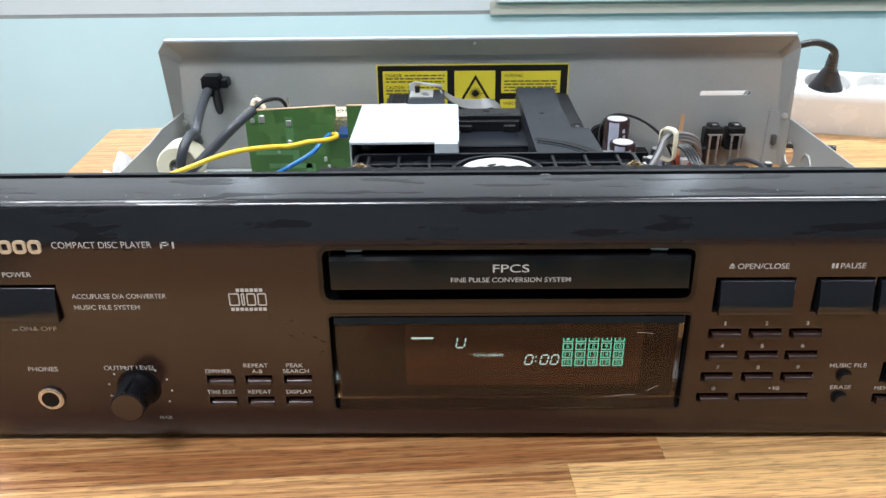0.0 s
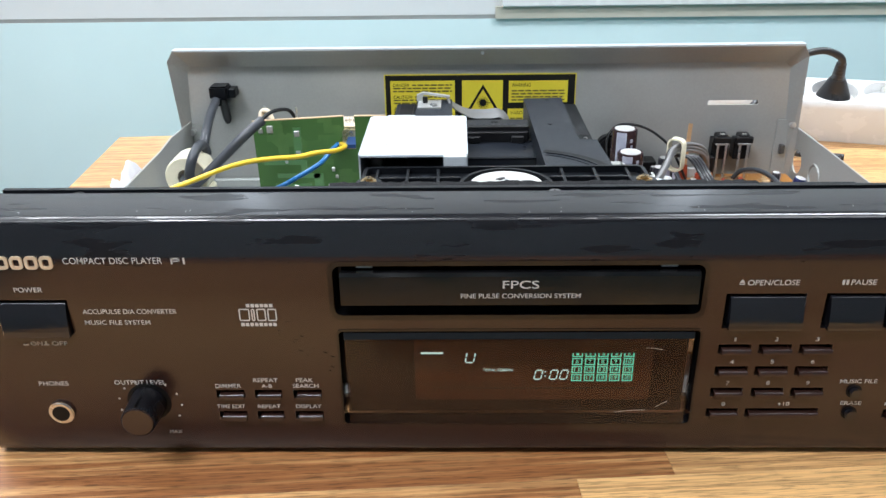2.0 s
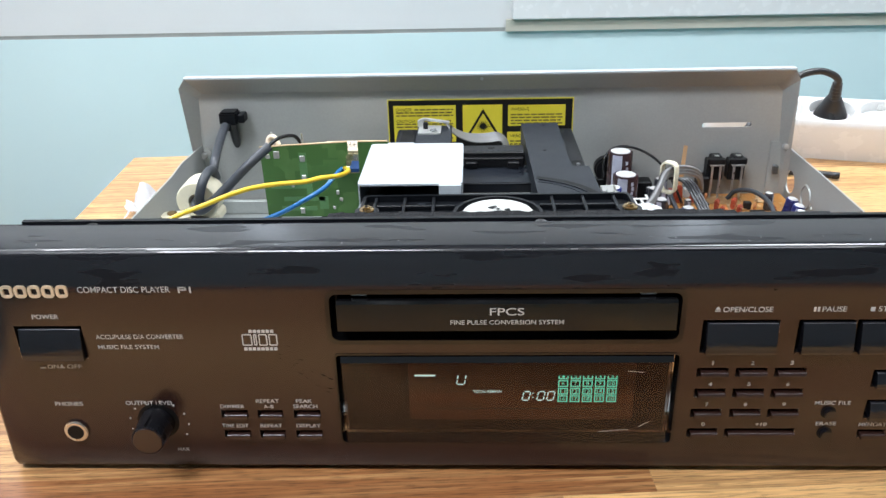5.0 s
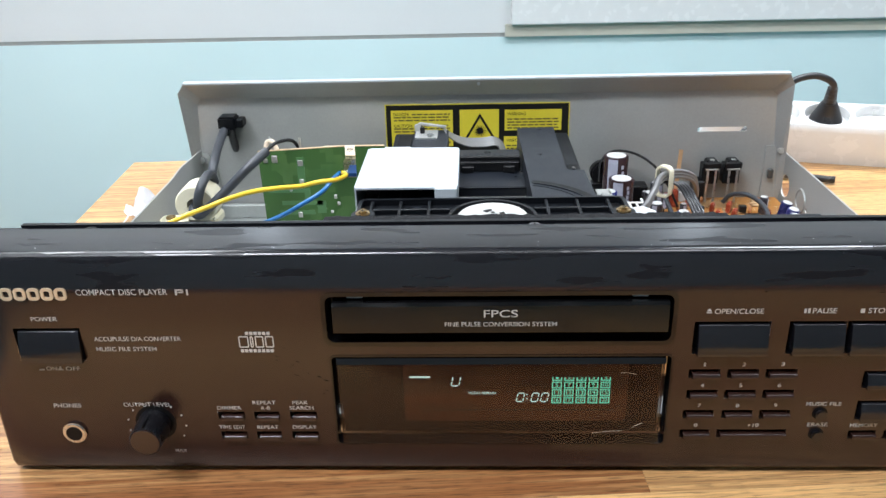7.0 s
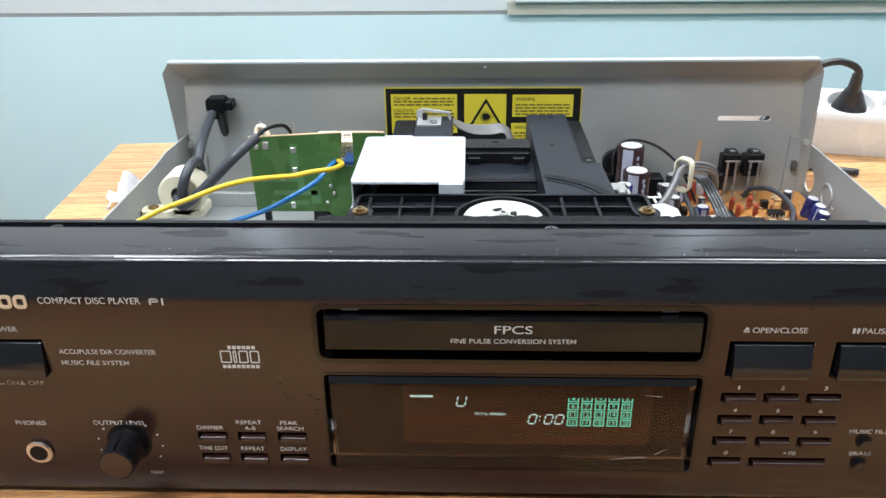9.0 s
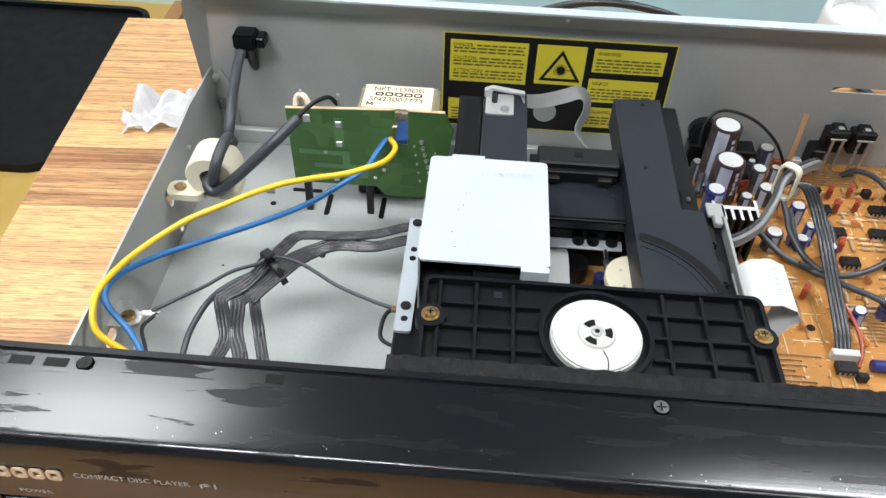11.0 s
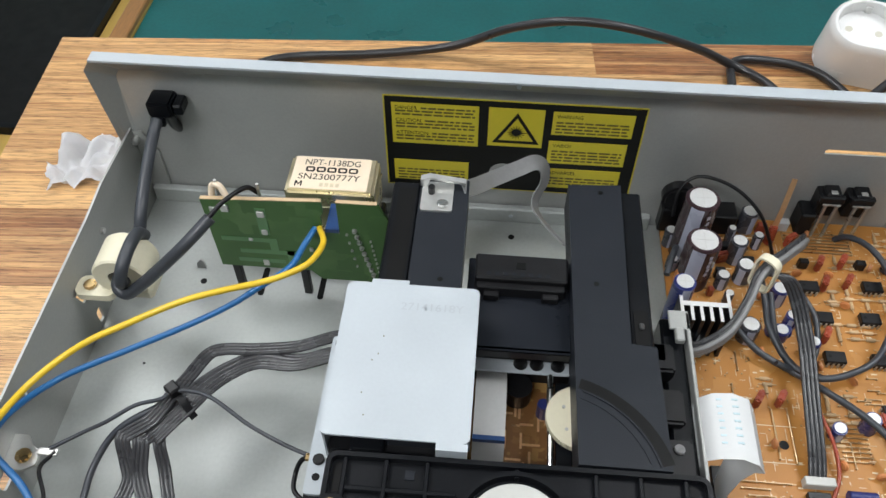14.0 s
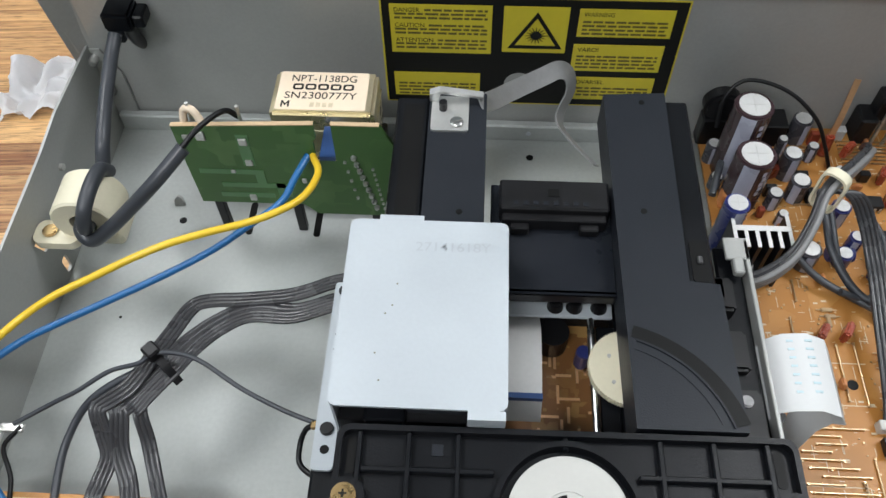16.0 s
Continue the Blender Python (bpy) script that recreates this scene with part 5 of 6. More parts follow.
for x in (-147, -123):
    part("jumper", cyl(mesh(), (x, 93, 30.2), 0.4, 12, "y", 8), M_LEAD, sw)
# grey flat wires from the drive, tied and fanned out
def ribbed(w, n=4):
    """Profile of a flat wire of n cores."""
    r = w / n / 2
    top, low = [], []
    for k in range(n):
        c = -w / 2 + (2 * k + 1) * r
        top += [(c - r * 0.55, r * 0.85), (c, r), (c + r * 0.55, r * 0.85), (c + r, r * 0.45)]
        low += [(c, -r)]
    return [(-w / 2, 0)] + low + [(w / 2, 0)] + top[::-1]


def flat_wire(pts, w, up=(0, 0, 1), n=4):
    return part("flat_wire", sweep(mesh(), pts, ribbed(w, n), up), M_GREYFLAT, player, "dark grey flat wire bundle", smooth=True)


flat_wire([(-66, 192, 46), (-77, 190, 46), (-93, 184, 45), (-111, 181, 45), (-126, 179, 46), (-132, 175, 47), (-136, 162, 50), (-140, 149, 53), (-146, 139, 51), (-156, 133, 47), (-157, 131, 45)], 6.4)
for k in range(3):
    d = k * 2.4
    flat_wire([(-66, 184 - d, 44 + 1.8 * k), (-76, 183 - d, 44 + 1.6 * k), (-92, 178 - d, 43 + 1.4 * k), (-109, 179 - 1.2 * d, 43 + k), (-121 + 0.4 * d, 171 - d, 45 + 0.8 * k), (-129 + 0.6 * d, 161 - d, 48 + 0.6 * k), (-134 + 0.6 * d, 151 - d, 51), (-139 + 0.5 * d, 144 - d, 50), (-146 + 0.8 * d, 137 - d, 48), (-152 + 1.9 * d, 132.5, 46 - 0.2 * k)], 6.2 - 0.3 * k)
flat_wire([(-156, 134, 47), (-157, 131, 46), (-155, 125, 40), (-153, 118, 35), (-156, 108, 31), (-157, 98, 31)], 7.0)
flat_wire([(-150, 133, 46.5), (-149, 130, 45), (-149, 121, 37), (-145, 111, 32), (-141, 99, 31)], 7.0)
flat_wire([(-142, 134, 46.5), (-141, 130, 45), (-139, 124, 38), (-135, 112, 32), (-130, 100, 31)], 5.4, n=3)
wire("thin_wire", [(-134, 151, 51), (-145, 145, 51), (-158, 139, 46), (-166, 133, 40), (-171, 123, 34), (-172, 114, 31), (-171, 104, 30)], 1.5, M_GREYCABLE, player)
tie = part("cable_tie", sweep(mesh(), [(-129, 143, 48), (-134, 147, 55), (-140, 152, 56), (-144, 155, 50)], [(-1.6, -0.4), (1.6, -0.4), (1.6, 0.4), (-1.6, 0.4)]), M_IC, player, "black cable tie")
bm = box(mesh(), -3, 3, -2.6, 2.6, 0, 5, 0.7)
bmesh.ops.transform(bm, matrix=Matrix.Translation((-138, 150, 56)) @ Matrix.Rotation(radians(-40), 4, "Z"), verts=bm.verts)
part("tie_head", bm, M_IC, tie)
wire("ground_wire", [(-74, 127, 55), (-78, 128, 54), (-89, 132, 54), (-104, 139, 54), (-120, 148, 56), (-129, 150, 58), (-137, 149, 59), (-142, 146, 57), (-154, 144, 53), (-166, 138, 48), (-175, 135, 44), (-190, 128, 39)], 0.9, M_GREYCABLE, player, "thin dark ground wire")
wire("ground_wire", [(-76, 126, 55), (-79, 125, 53), (-81, 121, 49), (-80, 114, 48), (-72, 109, 50), (-64, 109, 56)], 1.0, M_IC, player, "thin dark ground wire")
wire("ground_wire", [(-187, 127, 39), (-189, 125, 38), (-193, 120, 35), (-189, 111, 31), (-187, 103, 30)], 0.9, M_IC, player, "thin dark ground wire")
lug = part("ground_lug", prism(mesh(), [(-208, 118), (-199, 118), (-194, 121), (-194, 127), (-199, 130), (-202, 134), (-208, 134)], 36.5, 38), M_ZINC, player, "tinned ground lug")
part("screw", cyl(mesh(), (-200, 124, 38), 3.4, 2, "z", 18, bevel=0.6), M_BRASS, lug)
part("tongue", box(mesh(), -195, -186, 125, 128.5, 37.6, 39, 0.4), M_SOLDER, lug)
part("solder_lug", box(mesh(), -77, -67, 124.5, 127.5, 54, 56, 0.4), M_BRASS, drive)
# light grey ribbon behind the arms
ribbon("grey_ribbon", [(-22, 247, 89.8), (-17, 256, 83), (-8, 270, 75), (4, 282, 71), (12, 288, 70), (17, 289, 66), (18, 286, 59), (14, 280, 51), (15, 274, 48), (21, 266, 46), (30, 256, 44)], 8.0, 0.7, M_LIGHTFLAT, player, "light grey ribbon cable", up=(0, -0.65, 0.75))

# ---- main circuit board ----
# laid out BOARD times smaller about BOARD_AT and brought to its size below
MB = 30.0
BOARD, BOARD_AT = 1.0342, Vector((-10, -84, 395))


def unscaled(x, y, z):
    """A finished place on the board in the layout's measure."""
    return BOARD_AT + (Vector((x, y, z)) - BOARD_AT) / BOARD


main = part("main_board", prism(mesh(), [(83, 62), (216, 62), (216, 294), (83, 294)], 28.4, MB), M_BROWNBOARD, None, "brown phenolic main circuit board crowded with components", at=(150, 178, 28), category="circuit board")


for px_, py_ in ((90, 120), (210, 120), (90, 280), (210, 280), (150, 200)):
    part("standoff", cyl(mesh(), (px_, py_, 19), 3, 9.4, "z", 12), M_ZINC, main)


def can(x, y, r, ztop, sleeve, stripe=True, lean=(0, 0)):
    """An upright electrolytic can with a bare scored top."""
    h = ztop - MB
    c = part("capacitor", cyl(mesh(), (x, y, MB), r, h, "z", 20, bevel=min(0.6, r * 0.15)), sleeve, main, at=(x, y, MB), smooth=True)
    part("cap_top", cyl(mesh(), (x, y, ztop + 0.02), r * 0.78, 0.25, "z", 18), M_CAPTOP, c, at=(x, y, MB), smooth=True)
    bm = mesh()
    box(bm, x - r * 0.6, x + r * 0.6, y - 0.15, y + 0.15, ztop + 0.27, ztop + 0.32)
    box(bm, x - 0.15, x + 0.15, y - r * 0.6, y + r * 0.6, ztop + 0.275, ztop + 0.325)
    part("vent_score", bm, M_ZINC, c, at=(x, y, MB))
    if stripe:
        bm = mesh()
        a0 = random.Random(int(x * 7 + y)).uniform(3.4, 5.4) if r < 8 else 3.9
        ring = []
        for k in range(6):
            a = a0 + k * 0.16
            ring.append([(x + (r + 0.08) * math.cos(a), y + (r + 0.08) * math.sin(a), z) for z in (MB + 0.6, ztop - 0.7)])
        loft(bm, ring, False)
        part("stripe", bm, M_CAPSTRIPE, c, at=(x, y, MB))
    if r > 8:
        for k in range(5):
            a, zz = 5.0 + 0.05 * (k % 2), MB + (ztop - MB) * (0.42 + 0.1 * k)
            ring = [[(x + (r + 0.07) * math.cos(a + 0.11 * q), y + (r + 0.07) * math.sin(a + 0.11 * q), z) for z in (zz, zz + 2.6)] for q in range(3)]
            part("sleeve_print", loft(mesh(), ring, False), M_CAPSTRIPE, c, at=(x, y, MB))
    c.rotation_euler = (radians(lean[0]), radians(lean[1]), 0)
    return c


can(94.4, 267, 8.4, 72, M_CAPBROWN)
can(95.4, 248.5, 8.4, 62, M_CAPBROWN)
for x, y, r, z in ((83, 221.5, 5.2, 63), (136, 238, 4.2, 42), (139, 222, 3.2, 42), (147, 209, 3.2, 40), (134, 216, 3.6, 38)):
    can(x, y, r, z, M_CAPBLUE)
for x, y in ((206, 251), (206, 239), (204, 228), (199, 214), (198, 202), (202, 193)):
    can(x, y, 4.0, 43, M_CAPBLUE, lean=(6, 9))
for x, y, r, z in ((150, 165, 3.2, 40), (165, 170, 3.8, 41), (193, 169, 3.6, 42), (196, 160, 3.4, 40), (189, 119, 3.6, 42), (153, 117, 3.2, 40), (184, 112, 3.4, 41)):
    can(x, y, r, z, M_CAPBLUE, lean=(5, -6))
for x, y, r, z in ((128, 286, 4.6, 45), (118, 276, 2.2, 42), (119, 264, 4.4, 46), (121, 251, 4.4, 43), (118, 215, 4.8, 42), (90, 207, 4.4, 40), (197, 263, 2.9, 42), (171, 131, 5.4, 44)):
    can(x, y, r, z, M_CAPBLACK)
# lying capacitors
part("lying_capacitor", cyl(mesh(), (148, 135, 33.4), 3.0, 12, "x", 18, bevel=0.4), M_CAPBLUE, main)
part("lying_capacitor", cyl(mesh(), (128, 218, 34), 3.4, 11, "x", 18, bevel=0.4), M_CAPBLUE, main)
part("lying_capacitor", cyl(mesh(), (84, 199, 40), 3.2, 9, "x", 18, bevel=0.6), M_CYAN, main)
# red film capacitors
fm = box(mesh(), -3.6, 3.6, -1.5, 1.5, 0, 7.6, 0.8, 2)
first_film = part("film_capacitor", fm, M_FILM, main)
film_mesh = first_film.data
first_film.location = (Vector((162, 262, MB + 0.4)) - WHERE[main]) * 0.001
for x, y, a in ((162, 249, 70), (174, 264, 60), (174, 251, 60), (156, 217, 65), (196, 249, 75), (193, 237, 70), (191, 226, 75), (187, 212, 70), (118, 179, 60), (128, 180, 60), (171, 171, 95), (188, 171, 70), (188, 160, 75), (150, 277, 40), (112, 262, 20)):
    ob = place("film_capacitor", film_mesh, main, (x, y, MB + 0.4))
    ob.rotation_euler[2] = radians(a)
first_film.rotation_euler[2] = radians(65)


def chip(x, y, lx, ly, pins, along="x", z=MB + 1.0):
    """A dual in-line chip with its pins."""
    c = part("chip", box(mesh(), x - lx / 2, x + lx / 2, y - ly / 2, y + ly / 2, z, z + 3.4, 0.35), M_IC, main, at=(x, y, z))
    part("dimple", cyl(mesh(), (x - lx / 2 + 2, y, z + 3.4), 0.8, 0.06, "z", 10), M_POCKET, c, at=(x, y, z))
    bm = mesh()
    for k in range(pins):
        for s in (-1, 1):
            if along == "x":
                px = x - lx / 2 + (k + 0.5) * lx / pins
                box(bm, px - 0.45, px + 0.45, y + s * (ly / 2 + 0.1) - 0.3, y + s * (ly / 2 + 0.1) + 0.3, MB, z + 2)
            else:
                py = y - ly / 2 + (k + 0.5) * ly / pins
                box(bm, x + s * (lx / 2 + 0.1) - 0.3, x + s * (lx / 2 + 0.1) + 0.3, py - 0.45, py + 0.45, MB, z + 2)
    part("pins", bm, M_SOLDER, c, at=(x, y, z))
    return c


for x, y in ((154, 247), (186, 249), (157, 228), (180, 229), (158, 205), (180, 205), (136, 133)):
    chip(x, y, 9.6, 6.4, 4)
chip(178, 167, 9.5, 27, 12, "y")
chip(210, 166, 12, 26, 12, "y")
chip(196, 135, 42, 13.5, 16)
chip(166, 114, 18, 9, 7)
for x, y, z in ((154, 262, 6), (183, 263, 6), (170, 143, 7), (113, 290, 12), (104, 272, 10), (142, 128, 5)):
    part("transistor", box(mesh(), x - 2.5, x + 2.5, y - 1.8, y + 1.8, MB + 0.5, MB + z, 0.5), M_IC, main)
part("relay", box(mesh(), 108, 121, 281, 293, MB, 44, 0.6), M_IC, main, "black boxed component")
# heat sink: black comb with bare top
SX, ST = 80.6, 58.5
sink = part("heat_sink", box(mesh(), SX, SX + 23.2, 211, 213.5, MB, ST), M_IC, main, "black finned heat sink with bare top edge")
for k in range(6):
    part("fin", box(mesh(), SX + k * 4.34, SX + 1.5 + k * 4.34, 203, 210.9, MB, ST), M_IC, sink)
for x in (SX, SX + 21.7):
    part("fin", box(mesh(), x, x + 1.5, 213.6, 219, MB, ST), M_IC, sink)
tops = [(SX, SX + 23.2, 211, 213.5)] + [(SX + k * 4.34, SX + k * 4.34 + 1.5, 203, 210.9) for k in range(6)] + [(x, x + 1.5, 213.6, 219) for x in (SX, SX + 21.7)]
for b in tops:
    part("bare_top", box(mesh(), *b, ST + 0.02, ST + 0.32), M_CAPTOP, sink)
# optical sockets on the rear panel
for x in (165.5, 180.5):
    op = part("rear_socket", box(mesh(), x - 5.8, x + 5.8, 287, 295.4, 43, 58, 0.8), M_IC, main, "black rear socket with metal legs")
    part("cap_lug", box(mesh(), x - 6.2, x + 6.2, 284, 287.5, 55, 60, 0.8), M_IC, op)
    part("hood", box(mesh(), x - 4, x + 4, 285, 293, 58, 61.5, 1.0), M_IC, op)
    part("shine_pin", box(mesh(), x - 1.6, x + 1.6, 285.5, 288, 61.2, 61.8, 0.2), M_ZINC, op)
    part("metal_rim", box(mesh(), x - 4.6, x + 4.6, 283.4, 284.2, 54.4, 55.6, 0.2), M_SOLDER, op)
    for dx in (-2.8, 2.8):
        part("metal_leg", box(mesh(), x + dx - 0.7, x + dx + 0.7, 283.2, 284.2, MB, 55), M_SOLDER, op)
part("jack_block", box(mesh(), 154, 162, 284, 296, MB, 46, 1), M_IC, main)
strip = part("copper_strip", sweep(mesh(), [(139.5, 278, 40), (140.6, 280, 52), (143.2, 287, 69)], [(-1.4, -0.3), (1.4, -0.3), (1.4, 0.3), (-1.4, 0.3)], up=(0, -1, 0.3)), M_COPPER, main, "bent copper strip")
part("red_bead", cyl(mesh(), (139.5, 278, MB), 3.0, 13, "z", 14, 2.0, 0.8), M_FILM, main)

# resistors, small discs, jumper wires: strewn in rows over the board
rg = random.Random(3)
bm = cyl(mesh(), (-2.2, 0, 0), 0.9, 4.4, "x", 8, bevel=0.2)
cyl(bm, (-4.2, 0, 0), 0.28, 8.4, "x", 6)
r0 = part("resistor", bm, M_RESISTOR, main)
res_mesh = r0.data
r0.location = (Vector((165, 240, MB + 1.0)) - WHERE[main]) * 0.001
bm = cyl(mesh(), (0, -0.9, 2.6), 2.4, 1.8, "y", 14, bevel=0.5)
d0 = part("disc_capacitor", bm, M_DISCCAP, main)
disc_mesh = d0.data
d0.location = (Vector((150, 256, MB)) - WHERE[main]) * 0.001
for gx, gy, nx, ny, dx, dy in ((166, 238, 3, 3, 8, 4.2), (190, 238, 1, 3, 8, 4.2), (150, 172, 2, 5, 10, 3.4), (164, 218, 3, 3, 7, 4.0), (172, 262, 2, 2, 9, 5), (124, 186, 1, 3, 9, 3), (186, 186, 3, 4, 9, 3.6), (190, 148, 3, 2, 8, 3.6), (110, 268, 2, 3, 8, 5), (160, 125, 2, 3, 9, 3.5), (142, 160, 2, 5, 9, 3.2), (196, 275, 2, 3, 7, 4)):
    for i in range(nx):
        for j in range(ny):
            ob = place("resistor", res_mesh, main, (gx + i * dx + rg.uniform(-0.6, 0.6), gy + j * dy, MB + 1.0))
            ob.rotation_euler[2] = radians(rg.choice((0, 0, 0, 90)))
for x, y in ((166, 256), (188, 262), (170, 237), (146, 250), (126, 272), (103, 294), (140, 270), (128, 240), (112, 232), (124, 206), (164, 193), (182, 193), (150, 200), (165, 146), (158, 131), (180, 148), (203, 147), (205, 180), (150, 150), (122, 158), (190, 200), (209, 214), (196, 186), (131, 292), (160, 283)):
    ob = place("disc_capacitor", disc_mesh, main, (x, y, MB))
    ob.rotation_euler[2] = radians(rg.uniform(0, 180))
# jumper wires
def jumper(x, y, length, along):
    bm = mesh()
    if along == "x":
        cyl(bm, (x, y, MB + 0.9), 0.36, length, "x", 6)
    else:
        cyl(bm, (x, y, MB + 0.9), 0.36, length, "y", 6)
    for q in (0, length):
        cyl(bm, (x + (q if along == "x" else 0), y + (q if along == "y" else 0), MB), 0.5, 1.2, "z", 6)
    part("jumper_wire", bm, M_LEAD, main)


for k in range(14):
    jumper(100 + rg.uniform(-3, 6) + (k % 3) * 3, 100 + k * 3.1, rg.uniform(10, 26), "x")
for x, y, l in ((124, 152, 24), (131, 150, 27), (139, 112, 20), (133, 108, 26), (128, 105, 24), (112, 196, 10), (108, 176, 12), (146, 100, 16), (156, 150, 12), (202, 150, 14), (122, 112, 8)):
    jumper(x, y, l, "y")
for k in range(9):
    jumper(152, 153 + k * 2.3, 12, "x")
for k in range(7):
    jumper(148, 272 + k * 2.2, 34, "x")
for k in range(12):
    jumper(rg.uniform(150, 190), rg.uniform(180, 200), rg.uniform(4, 9), "x")
    jumper(rg.uniform(100, 140), rg.uniform(215, 290), rg.uniform(4, 9), rg.choice("xy"))
for k in range(10):
    jumper(rg.uniform(150, 205), rg.uniform(92, 120), rg.uniform(6, 14), "x")
for x, y, r, z in ((104, 288, 3, 40), (86, 272, 3.2, 42), (110, 246, 3.4, 40), (86, 256, 3, 38), (132, 274, 2.6, 40), (142, 262, 2.4, 38), (112, 236, 2.4, 38)):
    can(x, y, r, z, M_CAPBLACK)
for x, y, w, d, h, m in ((110, 252, 5, 3, 7, M_IC), (128, 250, 4, 6, 6, M_IC), (88, 246, 3, 5, 9, M_DISCCAP), (126, 262, 6, 3, 5, M_IC), (104, 240, 3, 3, 6, M_FILM), (136, 284, 5, 3, 8, M_FILM), (115, 270, 4, 4, 6, M_IC), (148, 288, 6, 4, 7, M_CAPTOP)):
    part("small_component", box(mesh(), x - w / 2, x + w / 2, y - d / 2, y + d / 2, MB, MB + h, 0.5), m, main)
# solder pins and white print, too small to count
bm = mesh()
for k in range(420):
    x, y = rg.uniform(92, 213), rg.uniform(98, 290)
    s = rg.uniform(0.2, 0.42)
    box(bm, x - s, x + s, y - s, y + s, MB, MB + rg.uniform(0.2, 0.7))
part("solder_spatter", bm, M_LEAD, main, kind="stuff")
bm = mesh()
for k in range(760):
    x, y, w = rg.uniform(92, 212), rg.uniform(80, 290), rg.uniform(0.8, 3.4)
    if k % 3:
        box(bm, x, x + w, y, y + rg.choice((0.25, 0.3, 0.75)), MB, MB + 0.05)
    else:
        box(bm, x, x + 0.28, y, y + w * 1.8, MB, MB + 0.05)
for x0, x1, y0, y1 in ((116, 134, 168, 168.4), (116, 134, 150, 150.4), (98, 124, 118, 118.4), (98, 98.4, 100, 118), (124, 124.4, 100, 118), (112, 112.4, 140, 165)):
    box(bm, x0, x1, y0, y1, MB, MB + 0.06)
part("silkscreen", bm, M_SILK, main, kind="stuff")
for x, y, r in ((127, 159, 2.2), (114, 104, 2.6), (207, 287, 2.6), (150, 196, 1.6)):
    part("board_hole", cyl(mesh(), (x, y, MB), r, 0.12, "z", 16), M_POCKET if r < 2.3 else M_CREAM, main)

# wiring over the main board
for k in range(7):
    d, e = (k % 3 - 1) * 2.2, (k // 3 - 1) * 2.0
    wire("loom_wire", [(75, 191 + d, 52 + e), (87, 190 + d, 56 + e), (100, 197 + d, 61 + e), (108, 208 + d, 68 + e), (115, 222 + d, 72 + e), (129, 236 + d, 70 + e), (144, 254 + d, 60 + e), (152, 269 + d, 44 + e)], 1.25, M_LIGHTFLAT if k % 3 == 0 else M_GREYFLAT, main)
bm = mesh()
o1, o2 = outline(-5.4, 5.4, -10.5, 10.5, 4, 4), outline(-4.4, 4.4, -9.4, 9.4, 3.2, 4)
rot = Matrix.Translation((118, 225, 68)) @ Matrix.Rotation(radians(48), 4, "Z")
rings = []
for a, o in ((-2.2, o1), (2.2, o1), (2.2, o2), (-2.2, o2), (-2.2, o1)):
    rings.append([rot @ Vector((a, u, w)) for u, w in o])
loft(bm, rings)
part("cable_clip", bm, M_CREAM, main, "cream nylon cable clip", smooth=True)
for k in range(4):
    d = (k - 1.5) * 1.9
    wire("loom_wire", [(121 + d, 226, 67), (129 + d, 224, 66), (135 + d, 218, 58), (139 + d, 202, 48), (138 + d, 177, 43), (137 + d, 152, 38), (137 + d, 142, 33)], 1.0, M_GREYFLAT, main)
part("plug_header", box(mesh(), 131, 144, 139, 143, MB, 35, 0.4), M_HUB, main)
wire("loom_wire", [(124, 240, 50), (125, 226, 46), (126, 214, 42), (133, 201, 36), (140, 194, 34)], 1.5, M_GREYCABLE, main)
wire("loom_wire", [(108, 216, 42), (121, 204, 36), (136, 195, 34), (149, 184, 36), (161, 168, 42), (170, 155, 42), (173, 143, 40), (173, 136, 34)], 1.6, M_GREYCABLE, main)
wire("loom_wire", [(175, 282, 31), (179, 278, 38), (186, 268, 42), (191, 252, 42), (188, 228, 42), (176, 204, 40), (162, 194, 38), (147, 191, 36), (136, 197, 36), (130, 211, 38), (130, 234, 42)], 1.6, M_GREYCABLE, main)
wire("loom_wire", [(144, 234, 44), (150, 222, 40), (148, 205, 36), (140, 196, 34), (128, 197, 37)], 1.4, M_GREYCABLE, main)
wire("loom_wire", [(140, 176, 40), (146, 160, 36), (147, 146, 33), (143, 135, 31)], 0.9, M_FILM, main)
wire("loom_wire", [(85, 274, 50), (86, 280, 62), (93, 284, 69), (104, 282, 70), (116, 278, 66), (127, 273, 57), (134, 270, 45), (139, 266, 34)], 0.9, M_IC, main)
part("choke", cyl(mesh(), (88, 281, 54), 8.5, 8, "y", 24, bevel=1.5), M_IC, main, "black wound choke")
part("choke_base", box(mesh(), 81, 95, 281, 289, MB, 47, 0.8), M_IC, main)
wire("loom_wire", [(80, 240, 44), (84, 252, 46), (88, 262, 40), (92, 268, 34)], 1.6, M_GREYCABLE, main)
# white flat cables
bm = mesh()
rings = []
for x, z, y0, y1 in ((83, 44, 133, 161), (83, 58, 133, 161), (84.5, 65, 133, 161), (89, 69.5, 132, 161), (97, 70.5, 132, 161), (104, 68, 131, 160), (107.5, 62, 131, 159), (106, 56, 134, 155), (102, 50, 133, 150), (98.5, 42, 130, 145), (97, 31, 126, 140)):
    rings.append([unscaled(x + a - 3, y + 1, z + b - 2) for y, a, b in ((y0, 0, 0), (y1, 0, 0), (y1, -0.15, -0.3), (y0, -0.15, -0.3))])
loft(bm, rings, True, True)
loop_ = part("flat_cable", bm, M_FFC, main, "white flat flexible cable bent in a loop", smooth=True)
M_FAINT = paint("faint_blue_print", (0.45, 0.58, 0.62), 0.5, vary=0.1)
